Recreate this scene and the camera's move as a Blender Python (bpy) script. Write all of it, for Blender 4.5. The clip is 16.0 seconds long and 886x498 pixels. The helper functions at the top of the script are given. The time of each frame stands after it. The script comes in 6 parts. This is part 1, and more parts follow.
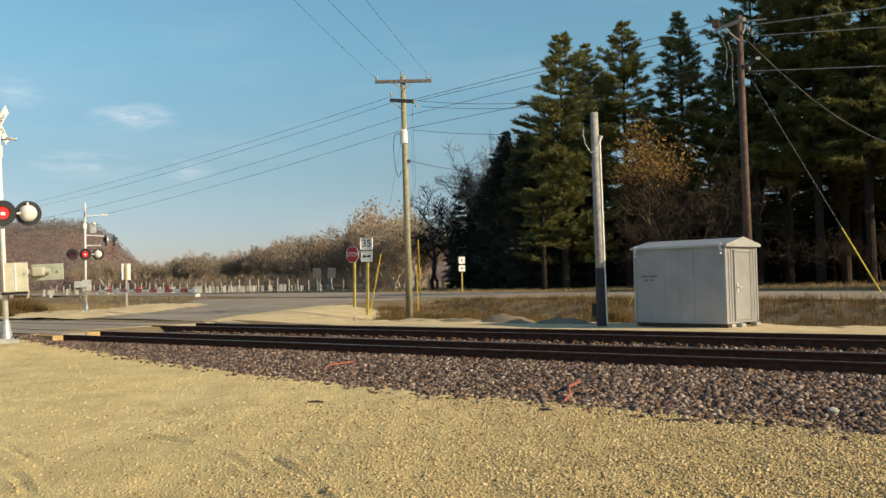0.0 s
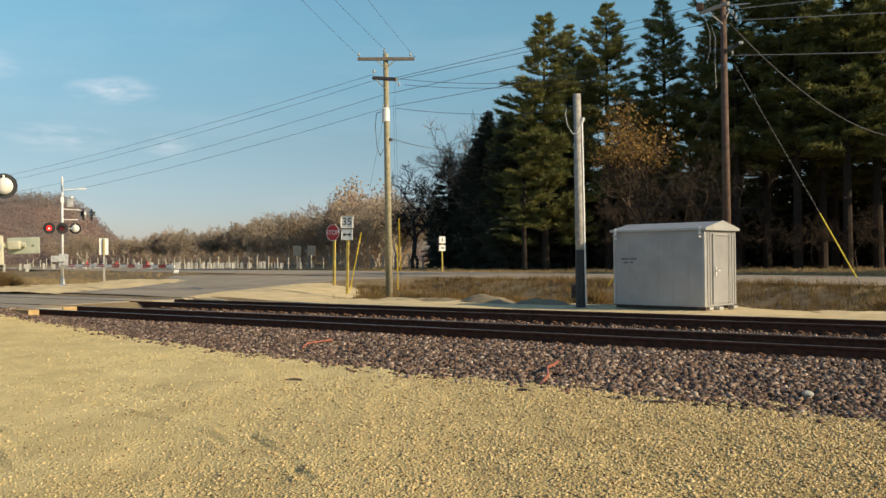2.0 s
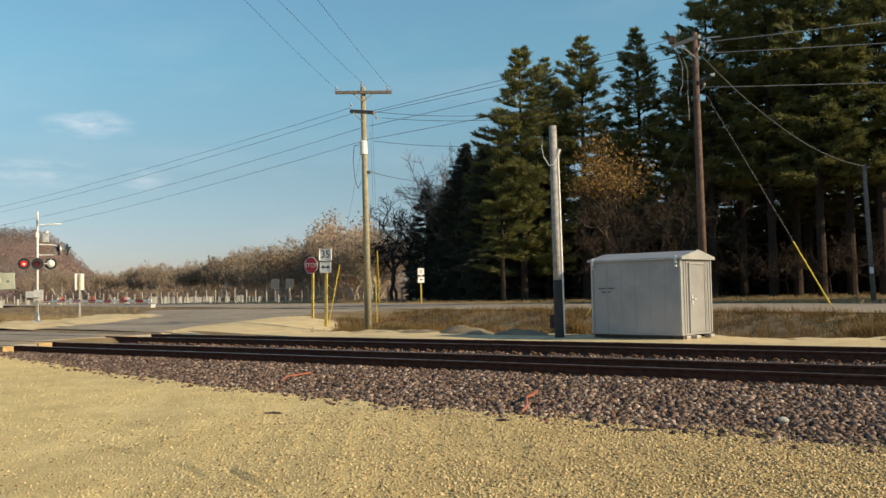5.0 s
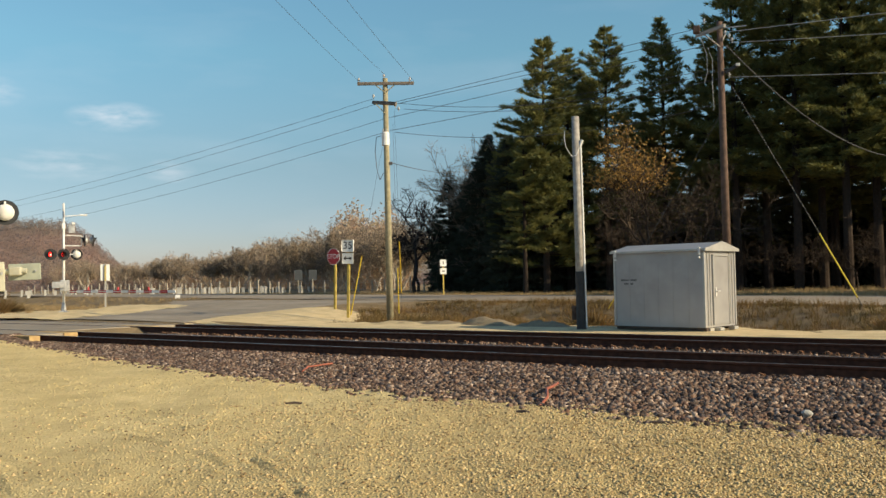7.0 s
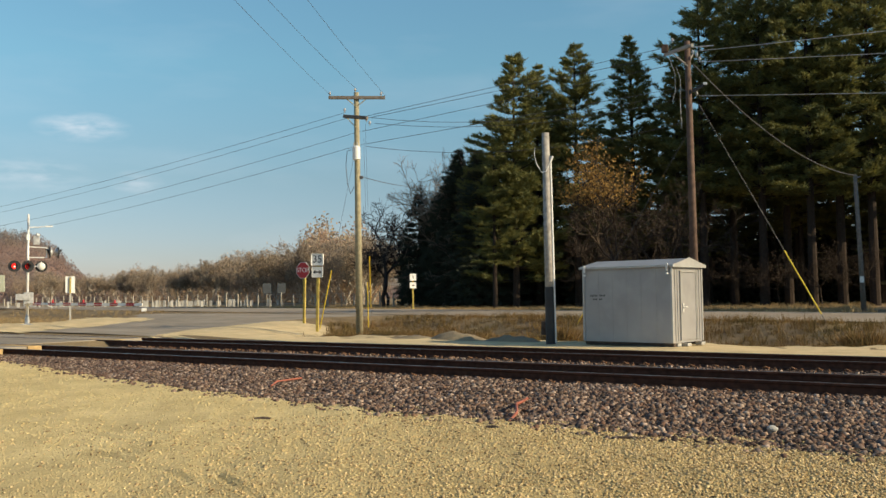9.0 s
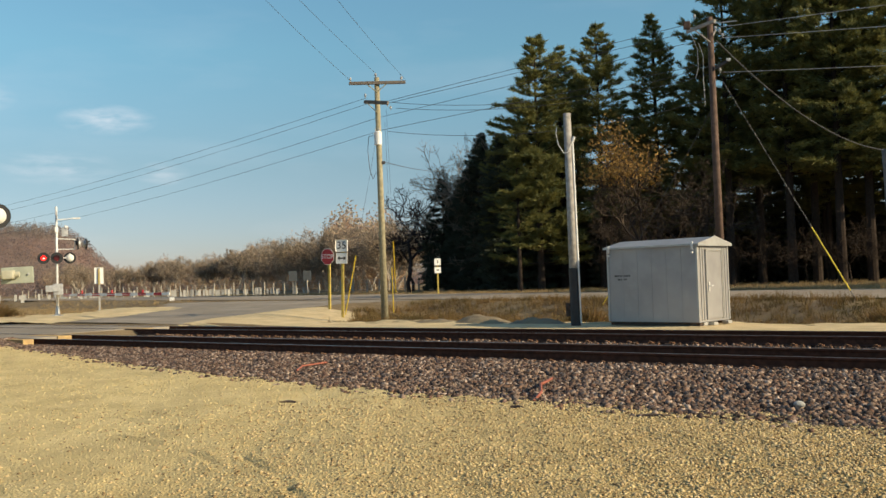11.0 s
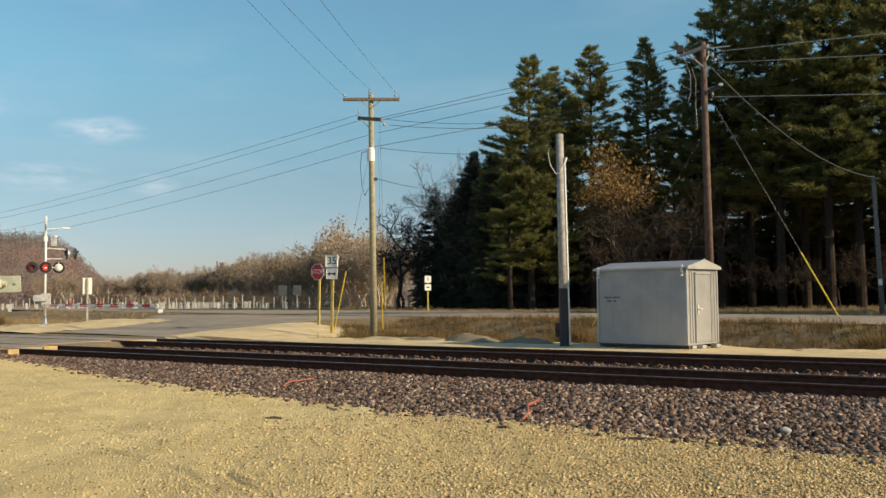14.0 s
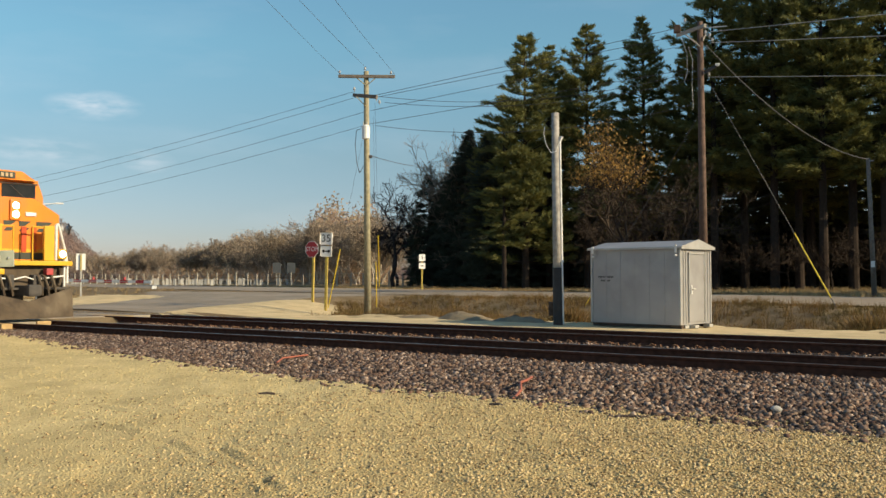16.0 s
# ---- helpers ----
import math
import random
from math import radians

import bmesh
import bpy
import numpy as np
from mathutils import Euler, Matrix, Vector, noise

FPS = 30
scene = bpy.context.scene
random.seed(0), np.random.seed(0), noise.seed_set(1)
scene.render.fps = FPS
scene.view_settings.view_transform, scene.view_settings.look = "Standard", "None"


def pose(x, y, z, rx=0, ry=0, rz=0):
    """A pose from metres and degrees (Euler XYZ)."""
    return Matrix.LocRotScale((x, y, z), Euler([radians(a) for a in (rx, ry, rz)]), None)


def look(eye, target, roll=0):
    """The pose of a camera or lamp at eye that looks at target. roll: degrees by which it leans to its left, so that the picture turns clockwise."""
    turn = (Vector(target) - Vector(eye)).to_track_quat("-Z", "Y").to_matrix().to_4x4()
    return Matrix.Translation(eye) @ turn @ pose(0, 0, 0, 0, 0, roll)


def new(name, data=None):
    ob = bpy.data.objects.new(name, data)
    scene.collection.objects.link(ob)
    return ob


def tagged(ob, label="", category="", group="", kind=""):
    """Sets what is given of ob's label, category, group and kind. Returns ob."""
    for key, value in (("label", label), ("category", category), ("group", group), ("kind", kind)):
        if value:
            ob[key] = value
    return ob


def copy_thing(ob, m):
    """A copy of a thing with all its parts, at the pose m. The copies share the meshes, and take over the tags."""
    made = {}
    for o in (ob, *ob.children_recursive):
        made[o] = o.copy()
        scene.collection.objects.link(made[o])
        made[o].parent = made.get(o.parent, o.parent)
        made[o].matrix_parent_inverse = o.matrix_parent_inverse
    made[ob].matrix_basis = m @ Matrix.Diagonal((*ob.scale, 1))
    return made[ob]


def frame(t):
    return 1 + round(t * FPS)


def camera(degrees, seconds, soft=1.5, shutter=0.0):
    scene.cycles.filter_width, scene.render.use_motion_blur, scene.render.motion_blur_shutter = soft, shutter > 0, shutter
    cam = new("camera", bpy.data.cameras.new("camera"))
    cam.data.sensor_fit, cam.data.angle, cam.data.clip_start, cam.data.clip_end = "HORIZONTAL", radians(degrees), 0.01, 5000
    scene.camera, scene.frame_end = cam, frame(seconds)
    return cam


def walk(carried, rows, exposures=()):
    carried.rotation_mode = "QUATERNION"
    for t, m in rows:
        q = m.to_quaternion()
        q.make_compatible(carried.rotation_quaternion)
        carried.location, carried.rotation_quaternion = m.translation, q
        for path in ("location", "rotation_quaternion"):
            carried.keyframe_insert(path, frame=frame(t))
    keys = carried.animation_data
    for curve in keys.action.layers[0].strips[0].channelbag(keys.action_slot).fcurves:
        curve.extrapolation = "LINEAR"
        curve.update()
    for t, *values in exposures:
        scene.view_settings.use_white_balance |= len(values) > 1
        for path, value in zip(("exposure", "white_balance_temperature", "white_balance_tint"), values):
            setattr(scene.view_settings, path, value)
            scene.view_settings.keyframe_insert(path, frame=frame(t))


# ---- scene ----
EYE = 1.65  # camera height over the gravel lot
cam = camera(52.7, 16.0)
walk(cam, [
    (0.0, pose(0.010, -0.009, EYE - 0.007, 91.91, 1.33, 36.91)),
    (0.5, pose(0.009, -0.002, EYE - 0.007, 91.88, 1.85, 36.33)),
    (1.0, pose(0.002, -0.000, EYE + 0.002, 91.72, 1.24, 36.97)),
    (1.5, pose(-0.006, -0.008, EYE + 0.001, 91.19, 1.00, 36.40)),
    (2.0, pose(-0.011, 0.014, EYE - 0.007, 90.58, 0.52, 35.64)),
    (2.5, pose(-0.006, 0.023, EYE + 0.008, 92.52, 1.03, 35.30)),
    (3.0, pose(-0.004, 0.010, EYE + 0.010, 92.39, 1.32, 35.04)),
    (3.5, pose(-0.002, -0.018, EYE - 0.003, 92.47, 0.69, 34.91)),
    (4.0, pose(0.007, -0.010, EYE + 0.003, 92.26, 0.75, 33.09)),
    (4.2, pose(0.031, -0.048, EYE - 0.013, 92.22, 0.84, 33.85)),
    (6.3, pose(0.046, -0.042, EYE - 0.009, 92.81, 1.33, 34.58)),
    (6.5, pose(0.046, -0.042, EYE - 0.009, 92.80, 1.43, 34.77)),
    (7.0, pose(0.049, -0.005, EYE - 0.020, 92.07, 0.98, 35.74)),
    (7.5, pose(0.044, -0.036, EYE - 0.029, 91.89, 0.57, 35.48)),
    (8.0, pose(0.044, -0.013, EYE - 0.027, 91.59, 0.52, 34.79)),
    (8.5, pose(0.053, -0.014, EYE - 0.013, 92.82, -0.00, 33.68)),
    (9.0, pose(0.057, -0.041, EYE - 0.008, 92.95, 0.67, 33.79)),
    (9.2, pose(0.058, -0.023, EYE - 0.026, 92.72, 0.92, 34.10)),
    (11.3, pose(0.083, -0.001, EYE - 0.056, 91.99, 1.63, 35.52)),
    (11.5, pose(0.083, -0.001, EYE - 0.056, 92.00, 1.27, 35.28)),
    (12.0, pose(0.082, 0.021, EYE - 0.038, 91.65, 1.19, 34.65)),
    (12.5, pose(0.095, 0.019, EYE - 0.046, 93.72, -0.13, 34.38)),
    (13.0, pose(0.086, 0.010, EYE - 0.035, 93.57, -0.61, 34.40)),
    (13.5, pose(0.088, 0.016, EYE - 0.045, 93.23, 0.42, 34.88)),
    (14.0, pose(0.091, 0.020, EYE - 0.041, 93.12, 0.55, 34.79)),
    (14.5, pose(0.096, 0.013, EYE - 0.048, 93.04, 0.37, 34.75)),
    (15.0, pose(0.096, 0.024, EYE - 0.048, 92.52, 0.53, 34.39)),
    (15.5, pose(0.077, 0.013, EYE - 0.038, 92.23, 0.18, 34.32)),
    (16.0, pose(0.089, 0.021, EYE - 0.059, 91.76, 0.10, 34.41)),
])

# ---- sky and sun ----
SUN_AZ, SUN_EL = radians(13), radians(24)  # azimuth from +x towards +y
world = bpy.data.worlds.new("sky")
scene.world = world
world.use_nodes = True
wn, wl = world.node_tree.nodes, world.node_tree.links
background = wn["Background"]
sky = wn.new("ShaderNodeTexSky")
sky.sky_type = "NISHITA"
sky.sun_disc = False
sky.sun_elevation = SUN_EL
sky.sun_rotation = radians(90) - SUN_AZ
sky.air_density, sky.dust_density, sky.ozone_density = 1.0, 0.35, 2.5
# thin cirrus, and a few small torn clouds: bearing, elevation, width, height, strength
WISPS = ((55.8, 10.19, 0.052, 0.017, 0.75), (52.69, 7.02, 0.03, 0.014, 0.45), (58.7, 7.29, 0.07, 0.02, 0.4), (62.34, 11.26, 0.03, 0.016, 0.45))
coords = wn.new("ShaderNodeTexCoord")
squash = wn.new("ShaderNodeMapping")
squash.inputs["Scale"].default_value = (2.2, 2.2, 9.0)
cirrus = wn.new("ShaderNodeTexNoise")
cirrus.inputs["Scale"].default_value, cirrus.inputs["Detail"].default_value = 1.7, 7
veil = wn.new("ShaderNodeValToRGB")
veil.color_ramp.elements[0].position, veil.color_ramp.elements[1].position = 0.50, 0.88
veil.color_ramp.elements[1].color = (0.16, 0.16, 0.16, 1)
cloud = wn.new("ShaderNodeMix")
cloud.data_type = "RGBA"
cloud.inputs["B"].default_value = (6.5, 6.6, 6.9, 1)
wl.new(coords.outputs["Generated"], squash.inputs["Vector"])
wl.new(squash.outputs["Vector"], cirrus.inputs["Vector"])
wl.new(cirrus.outputs["Fac"], veil.inputs["Fac"])


def wisp(bearing_, elevation, wide, high, strength):
    """One small torn cloud at a bearing (degrees left of north) and elevation; returns how thick it is."""
    turn = wn.new("ShaderNodeMapping")
    turn.inputs["Rotation"].default_value = (0, 0, -radians(90 + bearing_))
    wl.new(coords.outputs["Generated"], turn.inputs["Vector"])
    shift = wn.new("ShaderNodeMapping")
    shift.inputs["Location"].default_value = (0, 0, -math.sin(radians(elevation)) / high)
    shift.inputs["Scale"].default_value = (0.5, 1 / wide, 1 / high)
    wl.new(turn.outputs["Vector"], shift.inputs["Vector"])
    torn = wn.new("ShaderNodeTexNoise")
    torn.inputs["Scale"].default_value, torn.inputs["Detail"].default_value = 14.0, 6
    wl.new(squash.outputs["Vector"], torn.inputs["Vector"])
    away = wn.new("ShaderNodeVectorMath")
    away.operation = "LENGTH"
    flat = wn.new("ShaderNodeVectorMath")
    flat.operation = "MULTIPLY"
    flat.inputs[1].default_value = (0, 1, 1)
    wl.new(shift.outputs["Vector"], flat.inputs[0])
    wl.new(flat.outputs[0], away.inputs[0])
    near_ = wn.new("ShaderNodeMapRange")
    near_.inputs["From Min"].default_value, near_.inputs["From Max"].default_value = 1.0, 0.0
    wl.new(away.outputs["Value"], near_.inputs["Value"])
    rag = wn.new("ShaderNodeMapRange")
    rag.inputs["From Min"].default_value, rag.inputs["From Max"].default_value = 0.34, 0.72
    rag.inputs["To Max"].default_value = strength
    wl.new(torn.outputs["Fac"], rag.inputs["Value"])
    thick = wn.new("ShaderNodeMath")
    thick.operation = "MULTIPLY"
    wl.new(near_.outputs["Result"], thick.inputs[0])
    wl.new(rag.outputs["Result"], thick.inputs[1])
    return thick.outputs[0]


cover = veil.outputs["Color"]
for where in WISPS:
    total = wn.new("ShaderNodeMath")
    total.operation = "ADD"
    wl.new(cover, total.inputs[0])
    wl.new(wisp(*where), total.inputs[1])
    cover = total.outputs[0]
wl.new(cover, cloud.inputs["Factor"])
# a hazier, greyer horizon under a clear cyan sky
rise = wn.new("ShaderNodeSeparateXYZ")
wl.new(coords.outputs["Generated"], rise.inputs["Vector"])
haze = wn.new("ShaderNodeValToRGB")
haze.color_ramp.elements[0].position, haze.color_ramp.elements[1].position = 0.0, 0.37
haze.color_ramp.elements[0].color, haze.color_ramp.elements[1].color = (0.60, 0.54, 0.66, 1), (0.93, 1.20, 1.06, 1)
for level, shade in ((0.06, (0.64, 0.63, 0.70, 1)), (0.13, (0.70, 0.73, 0.69, 1)), (0.25, (0.83, 1.06, 0.92, 1))):
    haze.color_ramp.elements.new(level).color = shade
overhead = haze.color_ramp.elements.new(0.62)
overhead.color = (0.92, 0.98, 0.98, 1)
wl.new(rise.outputs["Z"], haze.inputs["Fac"])
tint = wn.new("ShaderNodeMix")
tint.data_type, tint.blend_type = "RGBA", "MULTIPLY"
tint.inputs["Factor"].default_value = 1.0
wl.new(sky.outputs["Color"], tint.inputs["A"])
wl.new(haze.outputs["Color"], tint.inputs["B"])
wl.new(tint.outputs["Result"], cloud.inputs["A"])
wl.new(cloud.outputs["Result"], background.inputs["Color"])
background.inputs["Strength"].default_value = 0.109
sun = new("sun", bpy.data.lights.new("sun", "SUN"))
sun.data.energy, sun.data.angle, sun.data.color = 5.0, radians(0.53), (0.98, 0.80, 0.525)
sun.matrix_world = look((math.cos(SUN_AZ) * 50, math.sin(SUN_AZ) * 50, math.tan(SUN_EL) * 50), (0, 0, 0))
scene.view_settings.exposure = 0.38

# ---- materials ----
def mat(name, base, second=None, scale=4.0, rough=0.8, metal=0.0, bump=0.0, bump_scale=40.0, glow=None, per=None, detail=6.0, spots=None, spot_scale=1.0, distance=0.02, sharp=False, trans=0.0):
    """A surface with two colours mixed by noise, a second larger scale of stains, fine relief and, if wanted, change from piece to piece."""
    m = bpy.data.materials.new(name)
    m.use_nodes = True
    n, l = m.node_tree.nodes, m.node_tree.links
    b = n["Principled BSDF"]
    b.inputs["Roughness"].default_value, b.inputs["Metallic"].default_value = rough, metal
    if rough > 0.84:
        b.inputs["Specular IOR Level"].default_value = 0.12
    tc = n.new("ShaderNodeTexCoord")
    second = second or tuple(c * 0.8 for c in base)
    noise_a = n.new("ShaderNodeTexNoise")
    noise_a.inputs["Scale"].default_value, noise_a.inputs["Detail"].default_value = scale, detail
    l.new(tc.outputs["Object"], noise_a.inputs["Vector"])
    mix = n.new("ShaderNodeMix")
    mix.data_type = "RGBA"
    mix.inputs["A"].default_value, mix.inputs["B"].default_value = (*base, 1), (*second, 1)
    ramp = n.new("ShaderNodeValToRGB")
    ramp.color_ramp.elements[0].position, ramp.color_ramp.elements[1].position = 0.38, 0.62
    l.new(noise_a.outputs["Fac"], ramp.inputs["Fac"])
    l.new(ramp.outputs["Color"], mix.inputs["Factor"])
    out = mix.outputs["Result"]
    if spots:
        noise_b = n.new("ShaderNodeTexNoise")
        noise_b.inputs["Scale"].default_value, noise_b.inputs["Detail"].default_value = spot_scale, 4
        l.new(tc.outputs["Object"], noise_b.inputs["Vector"])
        r2 = n.new("ShaderNodeValToRGB")
        r2.color_ramp.elements[0].position, r2.color_ramp.elements[1].position = 0.47, 0.66
        l.new(noise_b.outputs["Fac"], r2.inputs["Fac"])
        mix2 = n.new("ShaderNodeMix")
        mix2.data_type = "RGBA"
        mix2.inputs["B"].default_value = (*spots, 1)
        l.new(r2.outputs["Color"], mix2.inputs["Factor"])
        l.new(out, mix2.inputs["A"])
        out = mix2.outputs["Result"]
    if per:
        info = n.new("ShaderNodeNewGeometry" if per[0] == "island" else "ShaderNodeObjectInfo")
        r3 = n.new("ShaderNodeValToRGB")
        els = r3.color_ramp.elements
        r3.color_ramp.interpolation = "CONSTANT" if sharp else "LINEAR"
        while len(els) < len(per[1]):
            els.new(0.5)
        for i, c in enumerate(per[1]):
            els[i].position, els[i].color = i / (len(per[1]) - (0 if sharp else 1)), (*c, 1)
        l.new(info.outputs["Random Per Island" if per[0] == "island" else "Random"], r3.inputs["Fac"])
        mul = n.new("ShaderNodeMix")
        mul.data_type, mul.blend_type = "RGBA", "MULTIPLY"
        mul.inputs["Factor"].default_value = 1.0
        l.new(out, mul.inputs["A"])
        l.new(r3.outputs["Color"], mul.inputs["B"])
        out = mul.outputs["Result"]
    l.new(out, b.inputs["Base Color"])
    if bump:
        grain = n.new("ShaderNodeTexNoise")
        grain.inputs["Scale"].default_value, grain.inputs["Detail"].default_value = bump_scale, 5
        l.new(tc.outputs["Object"], grain.inputs["Vector"])
        bn = n.new("ShaderNodeBump")
        bn.inputs["Strength"].default_value, bn.inputs["Distance"].default_value = bump, distance
        l.new(grain.outputs["Fac"], bn.inputs["Height"])
        l.new(bn.outputs["Normal"], b.inputs["Normal"])
    if trans:
        # thin leaves let light through
        tl = n.new("ShaderNodeBsdfTranslucent")
        l.new(out, tl.inputs["Color"])
        ms = n.new("ShaderNodeMixShader")
        ms.inputs[0].default_value = trans
        l.new(b.outputs[0], ms.inputs[1])
        l.new(tl.outputs[0], ms.inputs[2])
        l.new(ms.outputs[0], n["Material Output"].inputs["Surface"])
    if glow:
        b.inputs["Emission Color"].default_value, b.inputs["Emission Strength"].default_value = (*glow[0], 1), glow[1]
    return m


def gravel_material(name, a, b, c, cell=38.0, bump=0.9, deep=0.012, dirt=None):
    """Loose stones: Voronoi cells of changing colour over broad drifts of finer sand."""
    m = bpy.data.materials.new(name)
    m.use_nodes = True
    n, l = m.node_tree.nodes, m.node_tree.links
    p = n["Principled BSDF"]
    p.inputs["Roughness"].default_value, p.inputs["Specular IOR Level"].default_value = 0.95, 0.1
    tc = n.new("ShaderNodeTexCoord")
    v = n.new("ShaderNodeTexVoronoi")
    v.inputs["Scale"].default_value = cell
    l.new(tc.outputs["Object"], v.inputs["Vector"])
    ramp = n.new("ShaderNodeValToRGB")
    els = ramp.color_ramp.elements
    els.new(0.5)
    for e, pos, col in zip(els, (0.0, 0.55, 1.0), (b, a, c)):
        e.position, e.color = pos, (*col, 1)
    l.new(v.outputs["Color"], ramp.inputs["Fac"])
    broad = n.new("ShaderNodeTexNoise")
    broad.inputs["Scale"].default_value, broad.inputs["Detail"].default_value = 0.35, 8
    broad.inputs["Distortion"].default_value = 0.6
    l.new(tc.outputs["Object"], broad.inputs["Vector"])
    r2 = n.new("ShaderNodeValToRGB")
    r2.color_ramp.elements[0].position, r2.color_ramp.elements[1].position = 0.42, 0.66
    l.new(broad.outputs["Fac"], r2.inputs["Fac"])
    mix = n.new("ShaderNodeMix")
    mix.data_type = "RGBA"
    mix.inputs["B"].default_value = (*[x * 1.06 for x in a], 1)
    fac = n.new("ShaderNodeMath")
    fac.operation = "MULTIPLY"
    fac.inputs[1].default_value = 0.7
    l.new(r2.outputs["Color"], fac.inputs[0])
    l.new(fac.outputs[0], mix.inputs["Factor"])
    l.new(ramp.outputs["Color"], mix.inputs["A"])
    damp = n.new("ShaderNodeTexNoise")
    damp.inputs["Scale"].default_value, damp.inputs["Detail"].default_value = 1.3, 6
    l.new(tc.outputs["Object"], damp.inputs["Vector"])
    r3 = n.new("ShaderNodeValToRGB")
    r3.color_ramp.elements[0].position, r3.color_ramp.elements[1].position = 0.3, 0.7
    r3.color_ramp.elements[0].color, r3.color_ramp.elements[1].color = (0.8, 0.78, 0.74, 1), (1.08, 1.07, 1.04, 1)
    l.new(damp.outputs["Fac"], r3.inputs["Fac"])
    mul = n.new("ShaderNodeMix")
    mul.data_type, mul.blend_type = "RGBA", "MULTIPLY"
    mul.inputs["Factor"].default_value = 1
    l.new(mix.outputs["Result"], mul.inputs["A"])
    l.new(r3.outputs["Color"], mul.inputs["B"])
    colour = mul.outputs["Result"]
    if dirt:
        # browner, dirtier stones towards +x, with a ragged border
        xyz = n.new("ShaderNodeSeparateXYZ")
        l.new(tc.outputs["Object"], xyz.inputs["Vector"])
        add = n.new("ShaderNodeMath")
        add.operation, add.inputs[1].default_value = "MULTIPLY_ADD", 5.0
        l.new(broad.outputs["Fac"], add.inputs[0])
        l.new(xyz.outputs["X"], add.inputs[2])
        span = n.new("ShaderNodeMapRange")
        span.inputs["From Min"].default_value, span.inputs["From Max"].default_value = -6.5, 1.5
        l.new(add.outputs[0], span.inputs["Value"])
        brown = n.new("ShaderNodeMix")
        brown.data_type, brown.blend_type = "RGBA", "MULTIPLY"
        brown.inputs["B"].default_value = (*dirt, 1)
        l.new(span.outputs["Result"], brown.inputs["Factor"])
        l.new(colour, brown.inputs["A"])
        colour = brown.outputs["Result"]
    l.new(colour, p.inputs["Base Color"])
    bn = n.new("ShaderNodeBump")
    bn.inputs["Strength"].default_value, bn.inputs["Distance"].default_value = bump, deep
    bn.invert = True
    l.new(v.outputs["Distance"], bn.inputs["Height"])
    l.new(bn.outputs["Normal"], p.inputs["Normal"])
    return m


LIMESTONE = gravel_material("limestone_gravel", (0.655, 0.528, 0.265), (0.53, 0.418, 0.205), (0.745, 0.618, 0.35), 44, 1.0, 0.014, (0.64, 0.58, 0.51))
SAND = gravel_material("sandy_gravel", (0.64, 0.51, 0.30), (0.54, 0.43, 0.25), (0.72, 0.59, 0.38), cell=55, bump=0.6)
GRAVEL_BITS = mat("limestone_chips", (0.645, 0.522, 0.28), (0.57, 0.458, 0.245), 20, 0.95, per=("island", [(0.66, 0.62, 0.57), (0.86, 0.85, 0.82), (0.95, 0.95, 0.93), (1.04, 1.04, 1.03)]))
BALLAST_BED = gravel_material("ballast_bed", (0.14, 0.11, 0.10), (0.06, 0.05, 0.05), (0.26, 0.22, 0.20), cell=20, bump=1.0)
BALLAST = mat("ballast_stone", (0.265, 0.21, 0.175), (0.18, 0.145, 0.122), 15, 0.85, per=("island", [(0.3, 0.27, 0.28), (0.75, 0.62, 0.55), (0.5, 0.5, 0.54), (1.0, 0.92, 0.84), (0.4, 0.35, 0.32), (1.75, 1.68, 1.58), (0.3, 0.26, 0.24), (1.25, 1.1, 0.95), (0.85, 0.66, 0.55), (0.9, 0.8, 0.75), (0.6, 0.44, 0.38)]), bump=0.3, bump_scale=60, sharp=True)
ASPHALT = mat("asphalt", (0.31, 0.262, 0.20), (0.25, 0.213, 0.165), 1.2, 0.9, bump=0.4, bump_scale=90, spots=(0.34, 0.295, 0.235), spot_scale=0.35)
HIGHWAY = mat("highway_asphalt", (0.335, 0.275, 0.205), (0.28, 0.235, 0.18), 0.8, 0.9, bump=0.3, bump_scale=90)
EARTH = mat("dry_earth_and_grass", (0.27, 0.195, 0.112), (0.185, 0.135, 0.075), 1.1, 0.95, bump=0.8, bump_scale=14, spots=(0.27, 0.20, 0.11), spot_scale=0.25, distance=0.08)
GRASS = mat("dry_grass", (0.235, 0.15, 0.072), (0.145, 0.10, 0.048), 0.6, 0.9, per=("island", [(0.6, 0.6, 0.5), (1.0, 1.0, 1.0), (1.3, 1.2, 1.0), (0.75, 0.85, 0.6)]), spots=(0.15, 0.11, 0.05), spot_scale=0.3, trans=0.3)
PALE_GRASS = mat("pale_dry_grass", (0.42, 0.31, 0.17), (0.32, 0.23, 0.12), 0.6, 0.9, per=("island", [(0.7, 0.7, 0.65), (1.0, 1.0, 1.0), (1.2, 1.15, 1.0)]), trans=0.3)
RAIL_RUST = mat("rusted_rail_steel", (0.10, 0.045, 0.029), (0.06, 0.029, 0.02), 9, 0.9, 0.0, bump=0.2)
RAIL_TOP = mat("polished_rail_head", (0.40, 0.38, 0.37), (0.30, 0.27, 0.25), 6, 0.35, 1.0)
SPIKE = mat("rusty_clip_steel", (0.28, 0.15, 0.085), (0.19, 0.105, 0.065), 20, 0.85, bump=0.3)
TIE = mat("creosoted_tie", (0.07, 0.052, 0.042), (0.11, 0.085, 0.07), 6, 0.9, bump=0.6, bump_scale=25)
PANEL = mat("weathered_crossing_timber", (0.50, 0.35, 0.16), (0.40, 0.27, 0.13), 6, 0.85, bump=0.5, bump_scale=20)
